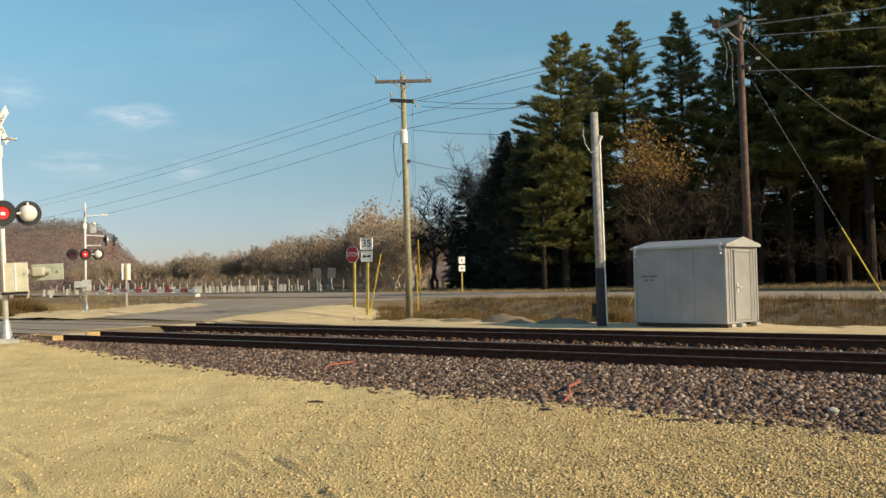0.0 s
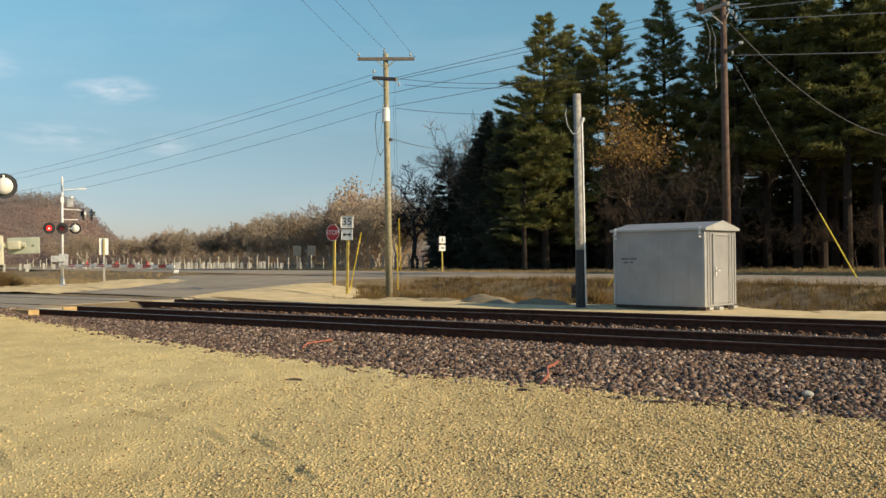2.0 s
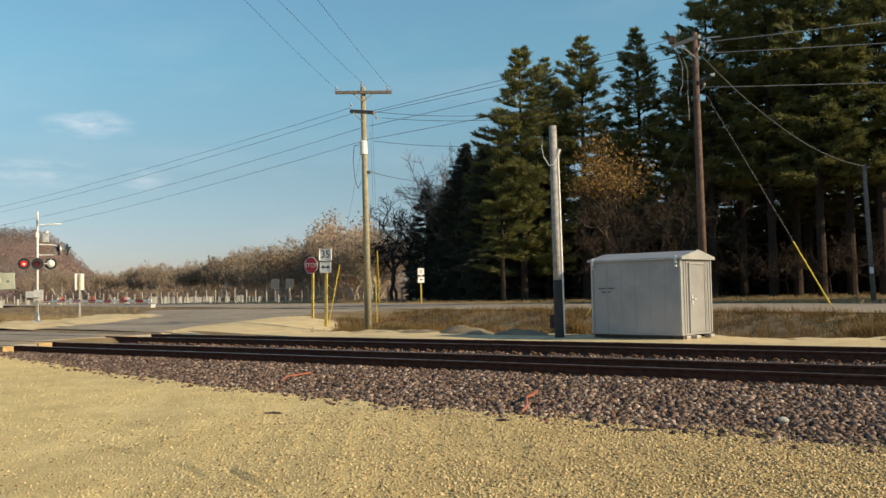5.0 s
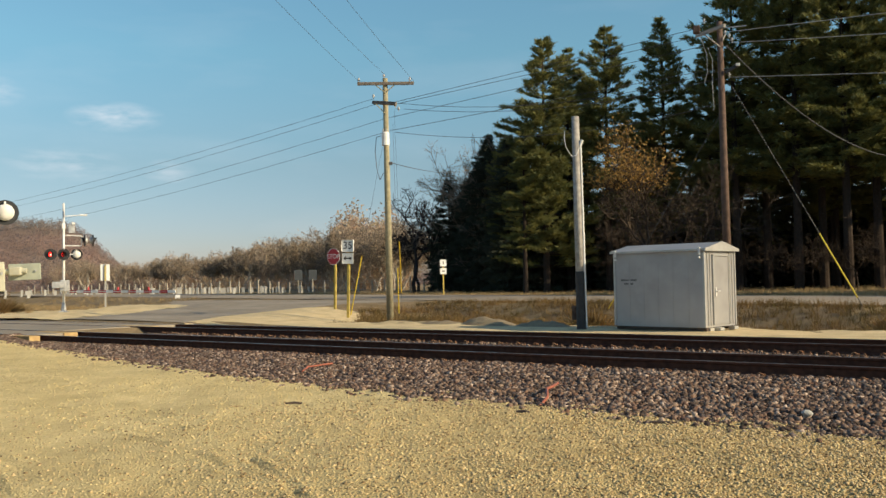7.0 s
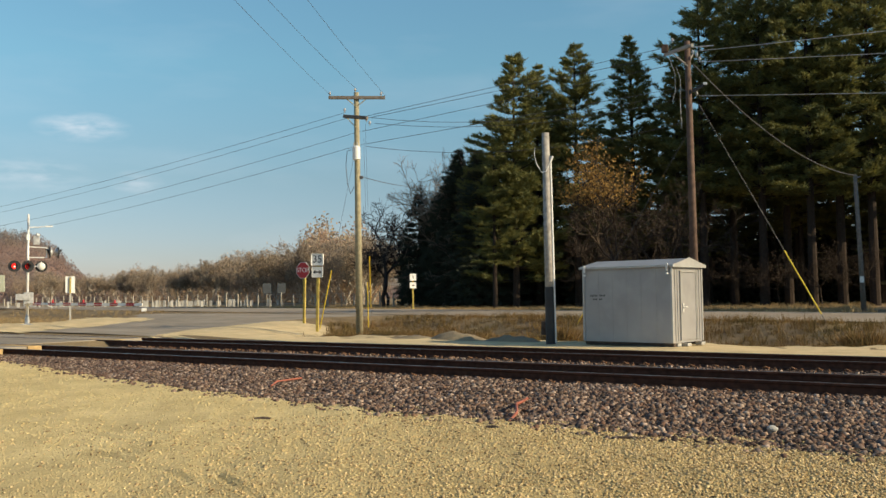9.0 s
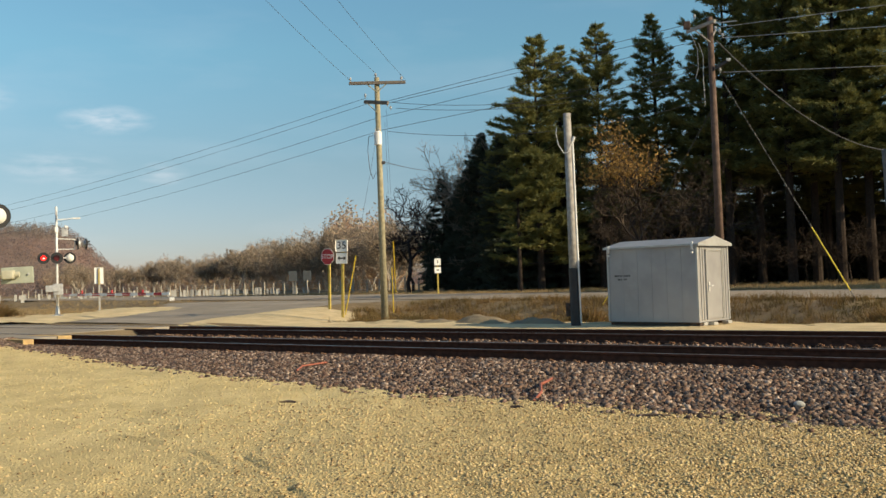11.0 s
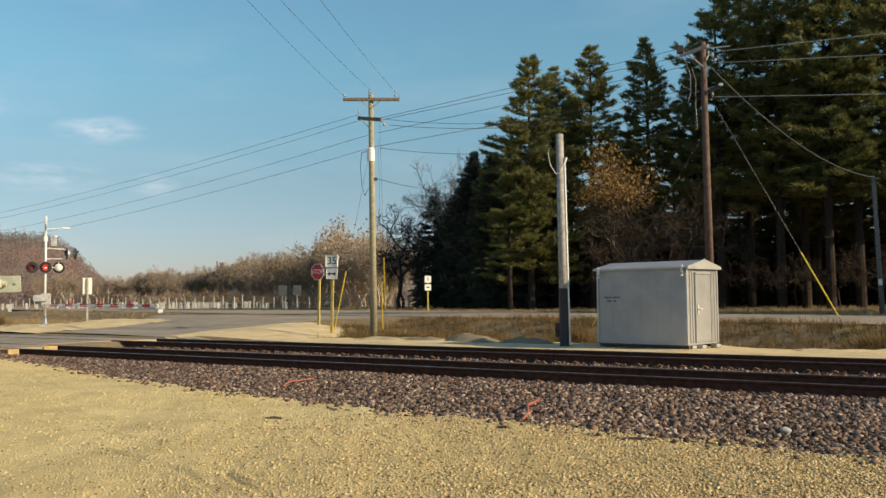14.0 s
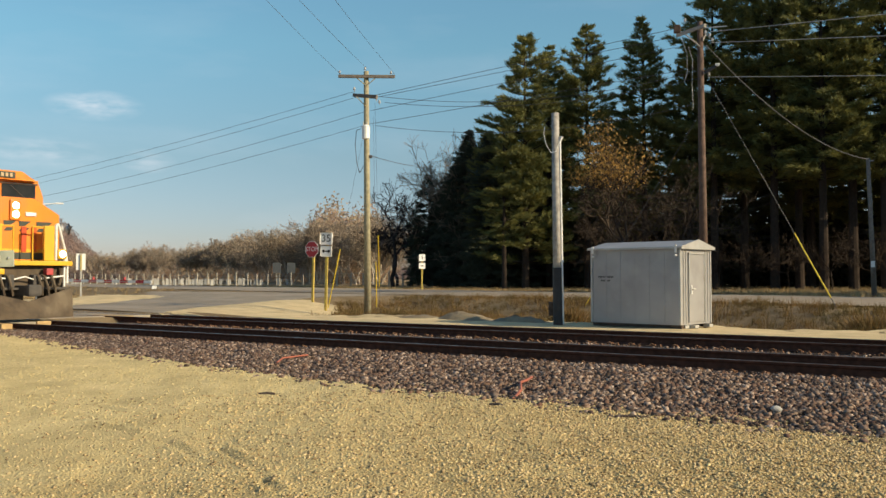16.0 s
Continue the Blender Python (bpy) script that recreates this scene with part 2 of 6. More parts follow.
ALU = mat("mill_finish_aluminium", (0.36, 0.352, 0.35), (0.30, 0.293, 0.292), 1.6, 0.42, 0.35, bump=0.05, bump_scale=6, spots=(0.39, 0.38, 0.375), spot_scale=0.8)
ALU_EDGE = mat("bright_aluminium_trim", (0.47, 0.465, 0.45), (0.41, 0.405, 0.39), 4, 0.45, 0.5)
GALV = mat("galvanised_steel", (0.50, 0.50, 0.49), (0.38, 0.38, 0.38), 7, 0.5, 0.5)
MAST = mat("silver_mast_paint", (0.78, 0.77, 0.74), (0.68, 0.67, 0.64), 5, 0.5, 0.1)
CASE_TAN = mat("tan_case_paint", (0.52, 0.50, 0.38), (0.44, 0.42, 0.31), 5, 0.6)
PLATE_GREEN = mat("grey_green_plate", (0.36, 0.38, 0.30), (0.30, 0.32, 0.26), 5, 0.6)
BLACK = mat("black_enamel", (0.016, 0.016, 0.018), (0.024, 0.024, 0.026), 6, 0.6)
LINE_PAINT = mat("worn_line_paint", (0.45, 0.43, 0.38), (0.34, 0.32, 0.28), 3, 0.95)
LAMP_BACK = mat("pale_lamp_housing", (0.72, 0.71, 0.67), (0.62, 0.61, 0.57), 6, 0.5)
RED_LENS = mat("dark_red_lens", (0.10, 0.006, 0.006), (0.07, 0.004, 0.004), 20, 0.15)
RED_LIT = mat("lit_red_lens", (0.5, 0.02, 0.01), (0.4, 0.01, 0.01), 20, 0.2, glow=((1.0, 0.02, 0.015), 1.6))
LED_CORE = mat("lit_lens_core", (0.8, 0.2, 0.1), (0.8, 0.2, 0.1), 20, 0.2, glow=((1.0, 0.35, 0.25), 3.5))
WHITE = mat("white_sheeting", (0.80, 0.79, 0.76), (0.74, 0.73, 0.70), 5, 0.5)
RED = mat("red_sheeting", (0.42, 0.022, 0.03), (0.36, 0.018, 0.025), 5, 0.5)
INK = mat("black_sheeting", (0.02, 0.02, 0.02), (0.03, 0.03, 0.03), 5, 0.6)
POLE_WOOD = mat("weathered_pole_wood", (0.37, 0.33, 0.22), (0.28, 0.25, 0.165), 7, 0.9, bump=0.6, bump_scale=30)
POLE_GREY = mat("grey_pole_wood", (0.40, 0.37, 0.33), (0.28, 0.26, 0.235), 7, 0.9, bump=0.6, bump_scale=30)
POLE_DARK = mat("brown_pole_wood", (0.15, 0.10, 0.078), (0.10, 0.068, 0.054), 6, 0.9, bump=0.6, bump_scale=30)
POST_WOOD = mat("yellowed_sign_post", (0.52, 0.40, 0.10), (0.38, 0.28, 0.08), 6, 0.85, bump=0.4)
YELLOW = mat("yellow_guy_sleeve", (0.78, 0.55, 0.03), (0.68, 0.47, 0.03), 6, 0.5)
WIRE = mat("dark_cable", (0.05, 0.05, 0.055), (0.08, 0.08, 0.085), 5, 0.6)
CERAMIC = mat("grey_porcelain", (0.42, 0.42, 0.42), (0.34, 0.34, 0.34), 10, 0.3)
CAN = mat("white_transformer_paint", (0.78, 0.78, 0.76), (0.70, 0.70, 0.68), 6, 0.45)
HEADSTONE = mat("pale_marker_stone", (0.42, 0.41, 0.38), (0.34, 0.33, 0.30), 4, 0.9)
FENCE = mat("bleached_fence_wood", (0.42, 0.38, 0.31), (0.32, 0.29, 0.24), 6, 0.9)
ORANGE_TAPE = mat("orange_plastic_tube", (0.36, 0.11, 0.065), (0.26, 0.085, 0.05), 12, 0.6)


# ---- building helpers ----
def np_mesh(name, verts, quads, material, smooth=False):
    """A mesh from arrays; every face has the same number of corners."""
    verts, quads = np.asarray(verts, np.float32), np.asarray(quads, np.int32)
    me = bpy.data.meshes.new(name)
    k = quads.shape[1]
    me.vertices.add(len(verts))
    me.vertices.foreach_set("co", verts.ravel())
    me.loops.add(quads.size)
    me.loops.foreach_set("vertex_index", quads.ravel())
    me.polygons.add(len(quads))
    me.polygons.foreach_set("loop_start", np.arange(0, quads.size, k, dtype=np.int32))
    me.polygons.foreach_set("loop_total", np.full(len(quads), k, np.int32))
    if smooth:
        me.polygons.foreach_set("use_smooth", np.ones(len(quads), bool))
    me.update(calc_edges=True)
    me.materials.append(material)
    return me


def thing(name, m, label, category, group="", kind=""):
    ob = new(name)
    ob.empty_display_size = 0.2
    ob.matrix_basis = m
    return tagged(ob, label, category, group, kind)


def part(name, bm, material, parent, label="", smooth=False):
    me = bpy.data.meshes.new(name)
    bm.normal_update()
    bm.to_mesh(me)
    bm.free()
    if smooth:
        for p in me.polygons:
            p.use_smooth = True
    me.materials.append(material)
    ob = new(name, me)
    ob.parent = parent
    return tagged(ob, label)


def solo(name, bm, material, label, category, group="", kind="", m=None, smooth=False):
    ob = part(name, bm, material, None, smooth=smooth)
    if m is not None:
        ob.matrix_basis = m
    return tagged(ob, label, category, group, kind)


def box(bm, size, at=(0, 0, 0), m=None, bevel=0.0):
    res = bmesh.ops.create_cube(bm, size=1.0)
    vs = res["verts"]
    mm = Matrix.Translation(at) @ (m or Matrix()) @ Matrix.Diagonal((*size, 1))
    bmesh.ops.transform(bm, matrix=mm, verts=vs)
    if bevel:
        edges = list({e for v in vs for e in v.link_edges})
        bmesh.ops.bevel(bm, geom=edges, offset=bevel, segments=2, affect="EDGES", profile=0.6)
    return bm


def rod(bm, a, b, r0, r1=None, seg=10):
    """A tapered round bar from a to b."""
    a, b = Vector(a), Vector(b)
    r1 = r0 if r1 is None else r1
    m = Matrix.Translation((a + b) / 2) @ (b - a).to_track_quat("Z", "Y").to_matrix().to_4x4()
    bmesh.ops.create_cone(bm, cap_ends=True, segments=seg, radius1=r0, radius2=r1, depth=(b - a).length, matrix=m)
    return bm


def pipe(bm, pts, r, seg=6):
    for a, b in zip(pts, pts[1:]):
        rod(bm, a, b, r, seg=seg)
    return bm


def prism(bm, pts, depth, m):
    """A flat outline (x, z) with thickness along y, about y = 0."""
    m = m or Matrix()
    a = [bm.verts.new(m @ Vector((x, -depth / 2, z))) for x, z in pts]
    b = [bm.verts.new(m @ Vector((x, depth / 2, z))) for x, z in pts]
    bm.faces.new(a)
    bm.faces.new(b[::-1])
    for i in range(len(pts)):
        j = (i + 1) % len(pts)
        bm.faces.new((a[j], a[i], b[i], b[j]))
    bmesh.ops.recalc_face_normals(bm, faces=bm.faces)
    return bm


def B():
    return bmesh.new()


def sag(a, b, drop, n=14):
    a, b = Vector(a), Vector(b)
    return [a.lerp(b, i / n) - Vector((0, 0, 4 * drop * (i / n) * (1 - i / n))) for i in range(n + 1)]


def cable(name, a, b, drop, r, label, group="overhead cables", material=None):
    cu = bpy.data.curves.new(name, "CURVE")
    cu.dimensions, cu.bevel_depth, cu.bevel_resolution = "3D", r, 1
    sp = cu.splines.new("POLY")
    pts = sag(a, b, drop)
    sp.points.add(len(pts) - 1)
    for q, v in zip(sp.points, pts):
        q.co = (*v, 1)
    cu.materials.append(material or WIRE)
    return tagged(new(name, cu), label, "cable", group)


def stones(n, place, size, seed, flat=0.75):
    """Angular stones: jittered blocks, n of them, at the places that place(rng, n) gives."""
    rng = np.random.default_rng(seed)
    c = place(rng, n)
    s = size[0] + (size[1] - size[0]) * rng.random((n, 1, 1)) ** 1.6
    corner = np.array([(x, y, z) for z in (-1, 1) for y in (-1, 1) for x in (-1, 1)], float) * 0.5
    v = corner[None] * (1 + 0.45 * (rng.random((n, 8, 3)) - 0.5)) * (0.65 + 0.7 * rng.random((n, 1, 3)))
    v[:, 4:, :2] *= 0.55 + 0.4 * rng.random((n, 1, 1))
    q = rng.normal(size=(n, 4))
    q /= np.linalg.norm(q, axis=1)[:, None]
    w, x, y, z = q.T
    rot = np.stack([1 - 2 * (y * y + z * z), 2 * (x * y - z * w), 2 * (x * z + y * w), 2 * (x * y + z * w), 1 - 2 * (x * x + z * z), 2 * (y * z - x * w), 2 * (x * z - y * w), 2 * (y * z + x * w), 1 - 2 * (x * x + y * y)], 1).reshape(n, 3, 3)
    v = np.einsum("nij,nkj->nki", rot, v * s)
    v[:, :, 2] *= flat
    v += c[:, None, :]
    f = np.array([(0, 2, 3, 1), (4, 5, 7, 6), (0, 1, 5, 4), (2, 6, 7, 3), (0, 4, 6, 2), (1, 3, 7, 5)])
    return v.reshape(-1, 3), (f[None] + 8 * np.arange(n)[:, None, None]).reshape(-1, 4)

# ---- the lie of the land ----
RAIL_TOP_Z, RAIL_H = 0.306, 0.186
RAIL_Y = (13.91, 15.42, 18.28, 19.79)
HW_AT, HW_U, HW_N, HW_HALF = Vector((-10, 43.3)), Vector((-0.959, 0.283)), Vector((0.283, 0.959)), 6.7
ROAD = [(-60, -30.0, 5.6), (12, -30.4, 6.2), (20, -31.5, 5.9), (27, -36.9, 5.6), (34, -40.2, 6.6), (38, -42.0, 8.5), (44, -44.5, 13.0)]


def smooth(a, b, x):
    t = np.clip((x - a) / (b - a), 0, 1)
    return t * t * (3 - 2 * t)


def road_at(y):
    ys, cs, hs = zip(*ROAD)
    return np.interp(y, ys, cs), np.interp(y, ys, hs)


def road_height(y):
    return np.interp(y, (-60, 6, 12.5, 21.5, 27, 33, 38), (-0.05, 0.0, 0.298, 0.298, 0.24, 0.33, 0.5))


def wave(x, y, f, s):
    return np.sin(x * f + s) * np.cos(y * f * 1.3 + 2 * s) + 0.5 * np.sin(x * f * 2.3 + y * f * 1.7 + s)


def land(x, y):
    x, y = np.asarray(x, float), np.asarray(y, float)
    z = 0.02 * wave(x, y, 0.35, 1.0) + 0.012 * wave(x, y, 1.1, 4.0)
    z = z + 0.02 * smooth(10.5, 13, y) * (1 - smooth(21.5, 24, y))
    z = z + 0.08 * smooth(20.5, 22.5, y) + 0.03 * wave(x, y, 2.4, 0.3) * smooth(25.2, 26.5, y) * (1 - smooth(29, 31, y))
    hw = (x + 10) * HW_N.x + (y - 43.3) * HW_N.y
    edge = HW_HALF + 0.8
    ditch = smooth(26.6, 29.0, y + 0.5 * np.sin(x * 0.7)) * (1 - smooth(-edge - 4.0, -edge, hw))
    z = z - 0.42 * ditch
    z = z + 0.40 * smooth(-edge - 4.0, -edge, hw) * (1 - 0.5 * smooth(edge, edge + 5, hw))
    # sand heaped round the mast, and spoil heaps behind the tracks
    z = z + 0.27 * np.exp(-(((x + 22.8) / 3.2) ** 2 + ((y - 11.3) / 1.3) ** 2))
    z = z + 0.22 * np.exp(-(((x + 46.5) / 3.5) ** 2 + ((y - 28.2) / 1.6) ** 2))
    for hx, hy, hz, hw_ in ((-21.6, 27.6, 0.10, 1.3), (-19.6, 27.2, 0.10, 1.1), (-7.6, 27.3, 0.10, 1.4)):
        z = z + hz * np.exp(-(((x - hx) / hw_) ** 2 + ((y - hy) / 0.5) ** 2))
    c, h = road_at(y)
    fade = np.where((y > 12.9) & (y < 21.6), 0.35, np.where((y > 22.5) & (x > c), 7.5, 3.0))
    k = (1 - smooth(h + 0.2 - 0.6 * (fade < 1), h + fade, np.abs(x - c))) * (1 - smooth(43, 47, y))
    return z * (1 - k) + (road_height(y) - 0.02) * k


def grid_sheet(name, xs, ys, height, material, keep=None, lift=0.0):
    gx, gy = np.meshgrid(xs, ys, indexing="ij")
    v = np.stack([gx, gy, height(gx, gy) + lift], -1).reshape(-1, 3)
    i, j = np.meshgrid(np.arange(len(xs) - 1), np.arange(len(ys) - 1), indexing="ij")
    a = (i * len(ys) + j).ravel()
    q = np.stack([a, a + len(ys), a + len(ys) + 1, a + 1], 1)
    if keep is not None:
        mid = v[q].mean(1)
        q = q[keep(mid[:, 0], mid[:, 1])]
        used, inv = np.unique(q, return_inverse=True)
        v, q = v[used], inv.reshape(-1, 4)
    return new(name, np_mesh(name, v, q, material, smooth=True))


def spread(lo, hi, step, far):
    mid = np.arange(lo, hi + step / 2, step)
    out = step * 1.35 ** np.arange(1, 40)
    out = np.cumsum(out)
    out = out[out < far]
    return np.concatenate([(lo - out)[::-1], mid, hi + out])


def ragged(x, y, amp, f=1.0):
    return amp * (np.sin(x * 1.3 * f + 0.4 * y) + 0.6 * np.sin(x * 3.1 * f + 1.0) + 0.4 * np.sin(x * 7.7 * f + y))


ground = grid_sheet("ground", spread(-70, 20, 0.6, 3500), spread(-8, 62, 0.6, 3500), land, EARTH)
tagged(ground, "dry brown grassland and bare earth", "ground", kind="structure")


def toe(x):
    """The near foot of the ballast."""
    return np.interp(x, (-60, -26, -22, -19, -14, -9, -2, 20), (12.6, 12.6, 12.6, 12.3, 11.2, 10.5, 9.85, 9.7))


# wheel marks: the bends that each groove runs through
RUTS = (((-9.2, 5.95), (-7.7, 5.78), (-7.05, 5.62), (-6.5, 5.44), (-5.9, 5.12)), ((-6.3, 5.7), (-5.65, 5.34), (-5.27, 5.15), (-4.6, 4.7)), ((-9.6, 4.75), (-8.4, 4.47), (-7.7, 4.28)), ((-8.6, 4.25), (-7.5, 3.92), (-6.8, 3.64)), ((-12.7, 6.6), (-9.9, 6.72), (-8.2, 6.5)))


def along(x, y, a, b):
    """Distance from a stretch of groove, and how far along it."""
    ux, uy = b[0] - a[0], b[1] - a[1]
    k = ((x - a[0]) * ux + (y - a[1]) * uy) / (ux * ux + uy * uy)
    kk = np.clip(k, 0, 1)
    return np.hypot(x - a[0] - kk * ux, y - a[1] - kk * uy)


def lot_land(x, y):
    z = land(x, y)
    for rut in RUTS:
        d = np.min([along(x, y, a, b) for a, b in zip(rut, rut[1:])], axis=0)
        on = 0.35 + 0.65 * smooth(-0.35, 0.45, np.sin(x * 4.1 + rut[0][1] * 9) + 0.6 * np.sin(y * 9.0 + x))
        z = z + on * (0.018 * np.exp(-((d - 0.085) / 0.035) ** 2) - 0.026 * np.exp(-(d / 0.035) ** 2))
    return z + 0.006 * wave(x, y, 3.3, 2.0) + 0.004 * wave(x, y, 7.9, 5.0)


LOT_X = np.concatenate([np.arange(-34, -14, 0.13), np.arange(-14, 3, 0.05), np.arange(3, 12.1, 0.13)])
LOT_Y = np.concatenate([np.arange(-7, 3, 0.2), np.arange(3, 9, 0.045), np.arange(9, 13.2, 0.11)])
lot = grid_sheet("gravel_lot", LOT_X, LOT_Y, lot_land, LIMESTONE, lambda x, y: y < toe(x) + 0.35 + ragged(x, y, 0.1), 0.03)
tagged(lot, "tan crushed limestone lot with wheel marks", "gravel lot", kind="structure")


def on_shoulder(x, y):
    c, h = road_at(y)
    side = x > c + h - 0.3
    near = (y > 20.9) & (y < 26.9 + ragged(x, y, 0.25) + 2.2 * np.exp(-((x + 9) / 3.5) ** 2) + 8 * smooth(-24, -31, x) * (1 - smooth(-33, -36, x)) )
    return side & near & (x < 14)


shoulder = grid_sheet("sand_shoulder", np.arange(-40, 14.1, 0.25), np.arange(20.5, 37, 0.22), land, SAND, on_shoulder, 0.012)
tagged(shoulder, "pale sandy shoulder beside the tracks", "shoulder", kind="structure")


def on_far_corner(x, y):
    c, h = road_at(y)
    band = (x < c - h + 3.3 + ragged(y, x, 0.25)) & (x > c - h - 3.5 + ragged(y, x, 0.4) - 6 * np.exp(-((y - 26.5) / 2.5) ** 2))
    return band & (y > 20.7) & (y < 36)


def corner_land(x, y):
    """Sand heaped over the edge of the asphalt."""
    c, h = road_at(y)
    low_edge = np.maximum(land(x, y), road_height(y) - 0.02)
    return low_edge + 0.025 + 0.12 * np.exp(-(((x - c + h - 0.8) / 1.5) ** 2 + ((y - 26) / 6) ** 2)) + 0.02 * wave(x, y, 2.2, 1.0)


corner = grid_sheet("sand_corner", np.arange(-62, -31, 0.3), np.arange(20.4, 37, 0.25), corner_land, SAND, on_far_corner, 0.012)
tagged(corner, "pale sand heaped at the road edge", "shoulder", kind="structure")


# ---- roads ----
def ribbon(name, rows, material, label, lift=0.0):
    """rows: left point, right point, height."""
    v, q = [], []
    n = 9
    for (lx, ly), (rx, ry), z in rows:
        for i in range(n):
            t = i / (n - 1)
            v.append((lx + (rx - lx) * t, ly + (ry - ly) * t, z + lift + 0.05 * (1 - (2 * t - 1) ** 2)))
    for r in range(len(rows) - 1):
        for i in range(n - 1):
            a = r * n + i
            q.append((a, a + 1, a + n + 1, a + n))
    return tagged(new(name, np_mesh(name, v, q, material, smooth=True)), label, "road", kind="structure")


rows = []
for y in np.concatenate([np.arange(-60, 10, 5.0), np.arange(10, 13.01, 0.75)]):
    c, h = road_at(y)
    rows.append(((c - h, y), (c + h, y), float(road_height(y)) - 0.035))
for y in np.concatenate([np.arange(21.3, 44.1, 0.9)]):
    c, h = road_at(y)
    rows.append(((c - h, y + 0.25), (c + h, y - 0.25), float(road_height(y)) - 0.03))
south = [r for r in rows if r[0][1] < 13.6]
north = [r for r in rows if r[0][1] > 20.5]
ribbon("road_south", south, ASPHALT, "grey worn asphalt road leading up to the crossing")
ribbon("road_north", north, ASPHALT, "grey worn asphalt road beyond the crossing", 0.01)
rows = []
for s in list(np.arange(-160, 60, 8.0)) + list(np.arange(60, 700, 40.0)):
    p = HW_AT + HW_U * s
    a, b = p - HW_N * HW_HALF, p + HW_N * HW_HALF
    rows.append(((a.x, a.y), (b.x, b.y), 0.50))
ribbon("highway", rows, HIGHWAY, "sun-bleached two-lane highway with wide shoulders", 0.02)
bm = B()
for off in (-3.6, 3.6):
    for s in np.arange(-40, 160, 10.0):
        p = HW_AT + HW_U * float(s) + HW_N * off
        box(bm, (10.0, 0.1, 0.004), (p.x, p.y, 0.558), Matrix.Rotation(math.atan2(HW_U.y, HW_U.x), 4, "Z"))
solo("edge_line", bm, LINE_PAINT, "worn white painted edge lines", "road marking", kind="structure")


# ---- railway ----
def ballast_profile(y):
    return np.interp(y, (9.0, 10.0, 12.6, 13.3, 15.8, 16.2, 17.2, 17.9, 21.2, 22.4, 23.2), (-0.06, -0.02, 0.075, 0.1, 0.1, 0.025, 0.04, 0.105, 0.1, 0.06, -0.03))


xs = np.concatenate([np.arange(-420, -60, 20.0), np.arange(-60, 12, 0.5), np.arange(12, 160, 10.0)])
ys = np.concatenate([np.arange(9.4, 13.6, 0.3), np.arange(13.6, 23.3, 0.4)])


def bed_height(x, y):
    shift = toe(x) - 10.0
    yy = np.where(y < 13.0, 13.0 - (13.0 - y) * 3.0 / np.maximum(13.0 - (10.0 + shift), 0.4), y)
    return ballast_profile(yy) + 0.012 * wave(x, y, 2.1, 0.5)


bed = grid_sheet("ballast_bed", xs, ys, bed_height, BALLAST_BED)
tagged(bed, "dark crushed-stone railway ballast", "ballast", kind="structure")


def rail_mesh(length):
    bm = B()
    h = RAIL_H
    half = [(0.075, 0), (0.075, 0.011), (0.02, 0.028), (0.009, 0.045), (0.009, h - 0.055), (0.018, h - 0.045), (0.036, h - 0.036), (0.037, h - 0.012), (0.028, h - 0.002)]
    out = half + [(-x, z) for x, z in half[::-1]]
    prism(bm, out, length, Matrix.Rotation(radians(90), 4, "Z"))
    return bm


def tie_mesh():
    return box(B(), (0.23, 2.6, 0.17), (0, 0, 0), bevel=0.012)


def clip_mesh():
    bm = B()
    box(bm, (0.19, 0.36, 0.016), (0, 0, 0.0))
    for x in (-0.06, 0.06):
        for y in (-0.125, 0.125):
            box(bm, (0.03, 0.035, 0.03), (x, y, 0.02))
    pipe(bm, [(-0.16, -0.10, 0.0), (-0.16, -0.15, 0.03), (-0.12, -0.17, 0.05), (-0.08, -0.16, 0.035), (-0.05, -0.12, 0.0)], 0.012, 5)
    return bm


tie_data = part("tie_pattern", tie_mesh(), TIE, None)
clip_data = part("clip_pattern", clip_mesh(), SPIKE, None)
rng = random.Random(4)
for pair in (RAIL_Y[:2], RAIL_Y[2:]):
    cy = sum(pair) / 2
    track = thing("railway_track", pose(0, cy, 0), "railway track of rusty steel rails on wooden ties", "railway track", "parallel railway tracks")
    for y in pair:
        r = part("rail", rail_mesh(560), RAIL_RUST, track)
        r.location = (-130, y - cy, RAIL_TOP_Z - RAIL_H)
        top = part("running_surface", box(B(), (560, 0.052, 0.003), (-130, y - cy, RAIL_TOP_Z + 0.0005)), RAIL_TOP, track, "polished steel top of the rail")
    for i in range(64):
        x = -24.0 + i * 0.49
        t = new("tie", tie_data.data)
        t.parent, t.location, t.rotation_euler = track, (x + rng.uniform(-0.02, 0.02), rng.uniform(-0.03, 0.03), 0.02 + rng.uniform(-0.004, 0.006)), (0, 0, rng.uniform(-0.01, 0.01))
        for y in pair:
            c = new("rail_clip", clip_data.data)
            c.parent, c.location, c.rotation_euler = track, (x + rng.uniform(-0.02, 0.02), y - cy, RAIL_TOP_Z - RAIL_H + 0.0), (0, 0, rng.uniform(-0.05, 0.05))
    bm = B()
    for x in list(np.arange(-110, -38, 0.49)):
        box(bm, (0.23, 2.6, 0.17), (float(x), 0, 0.02))
    tagged(part("far_ties", bm, TIE, track, "row of far wooden ties"), kind="stuff")
for o in (tie_data, clip_data):
    bpy.data.objects.remove(o)

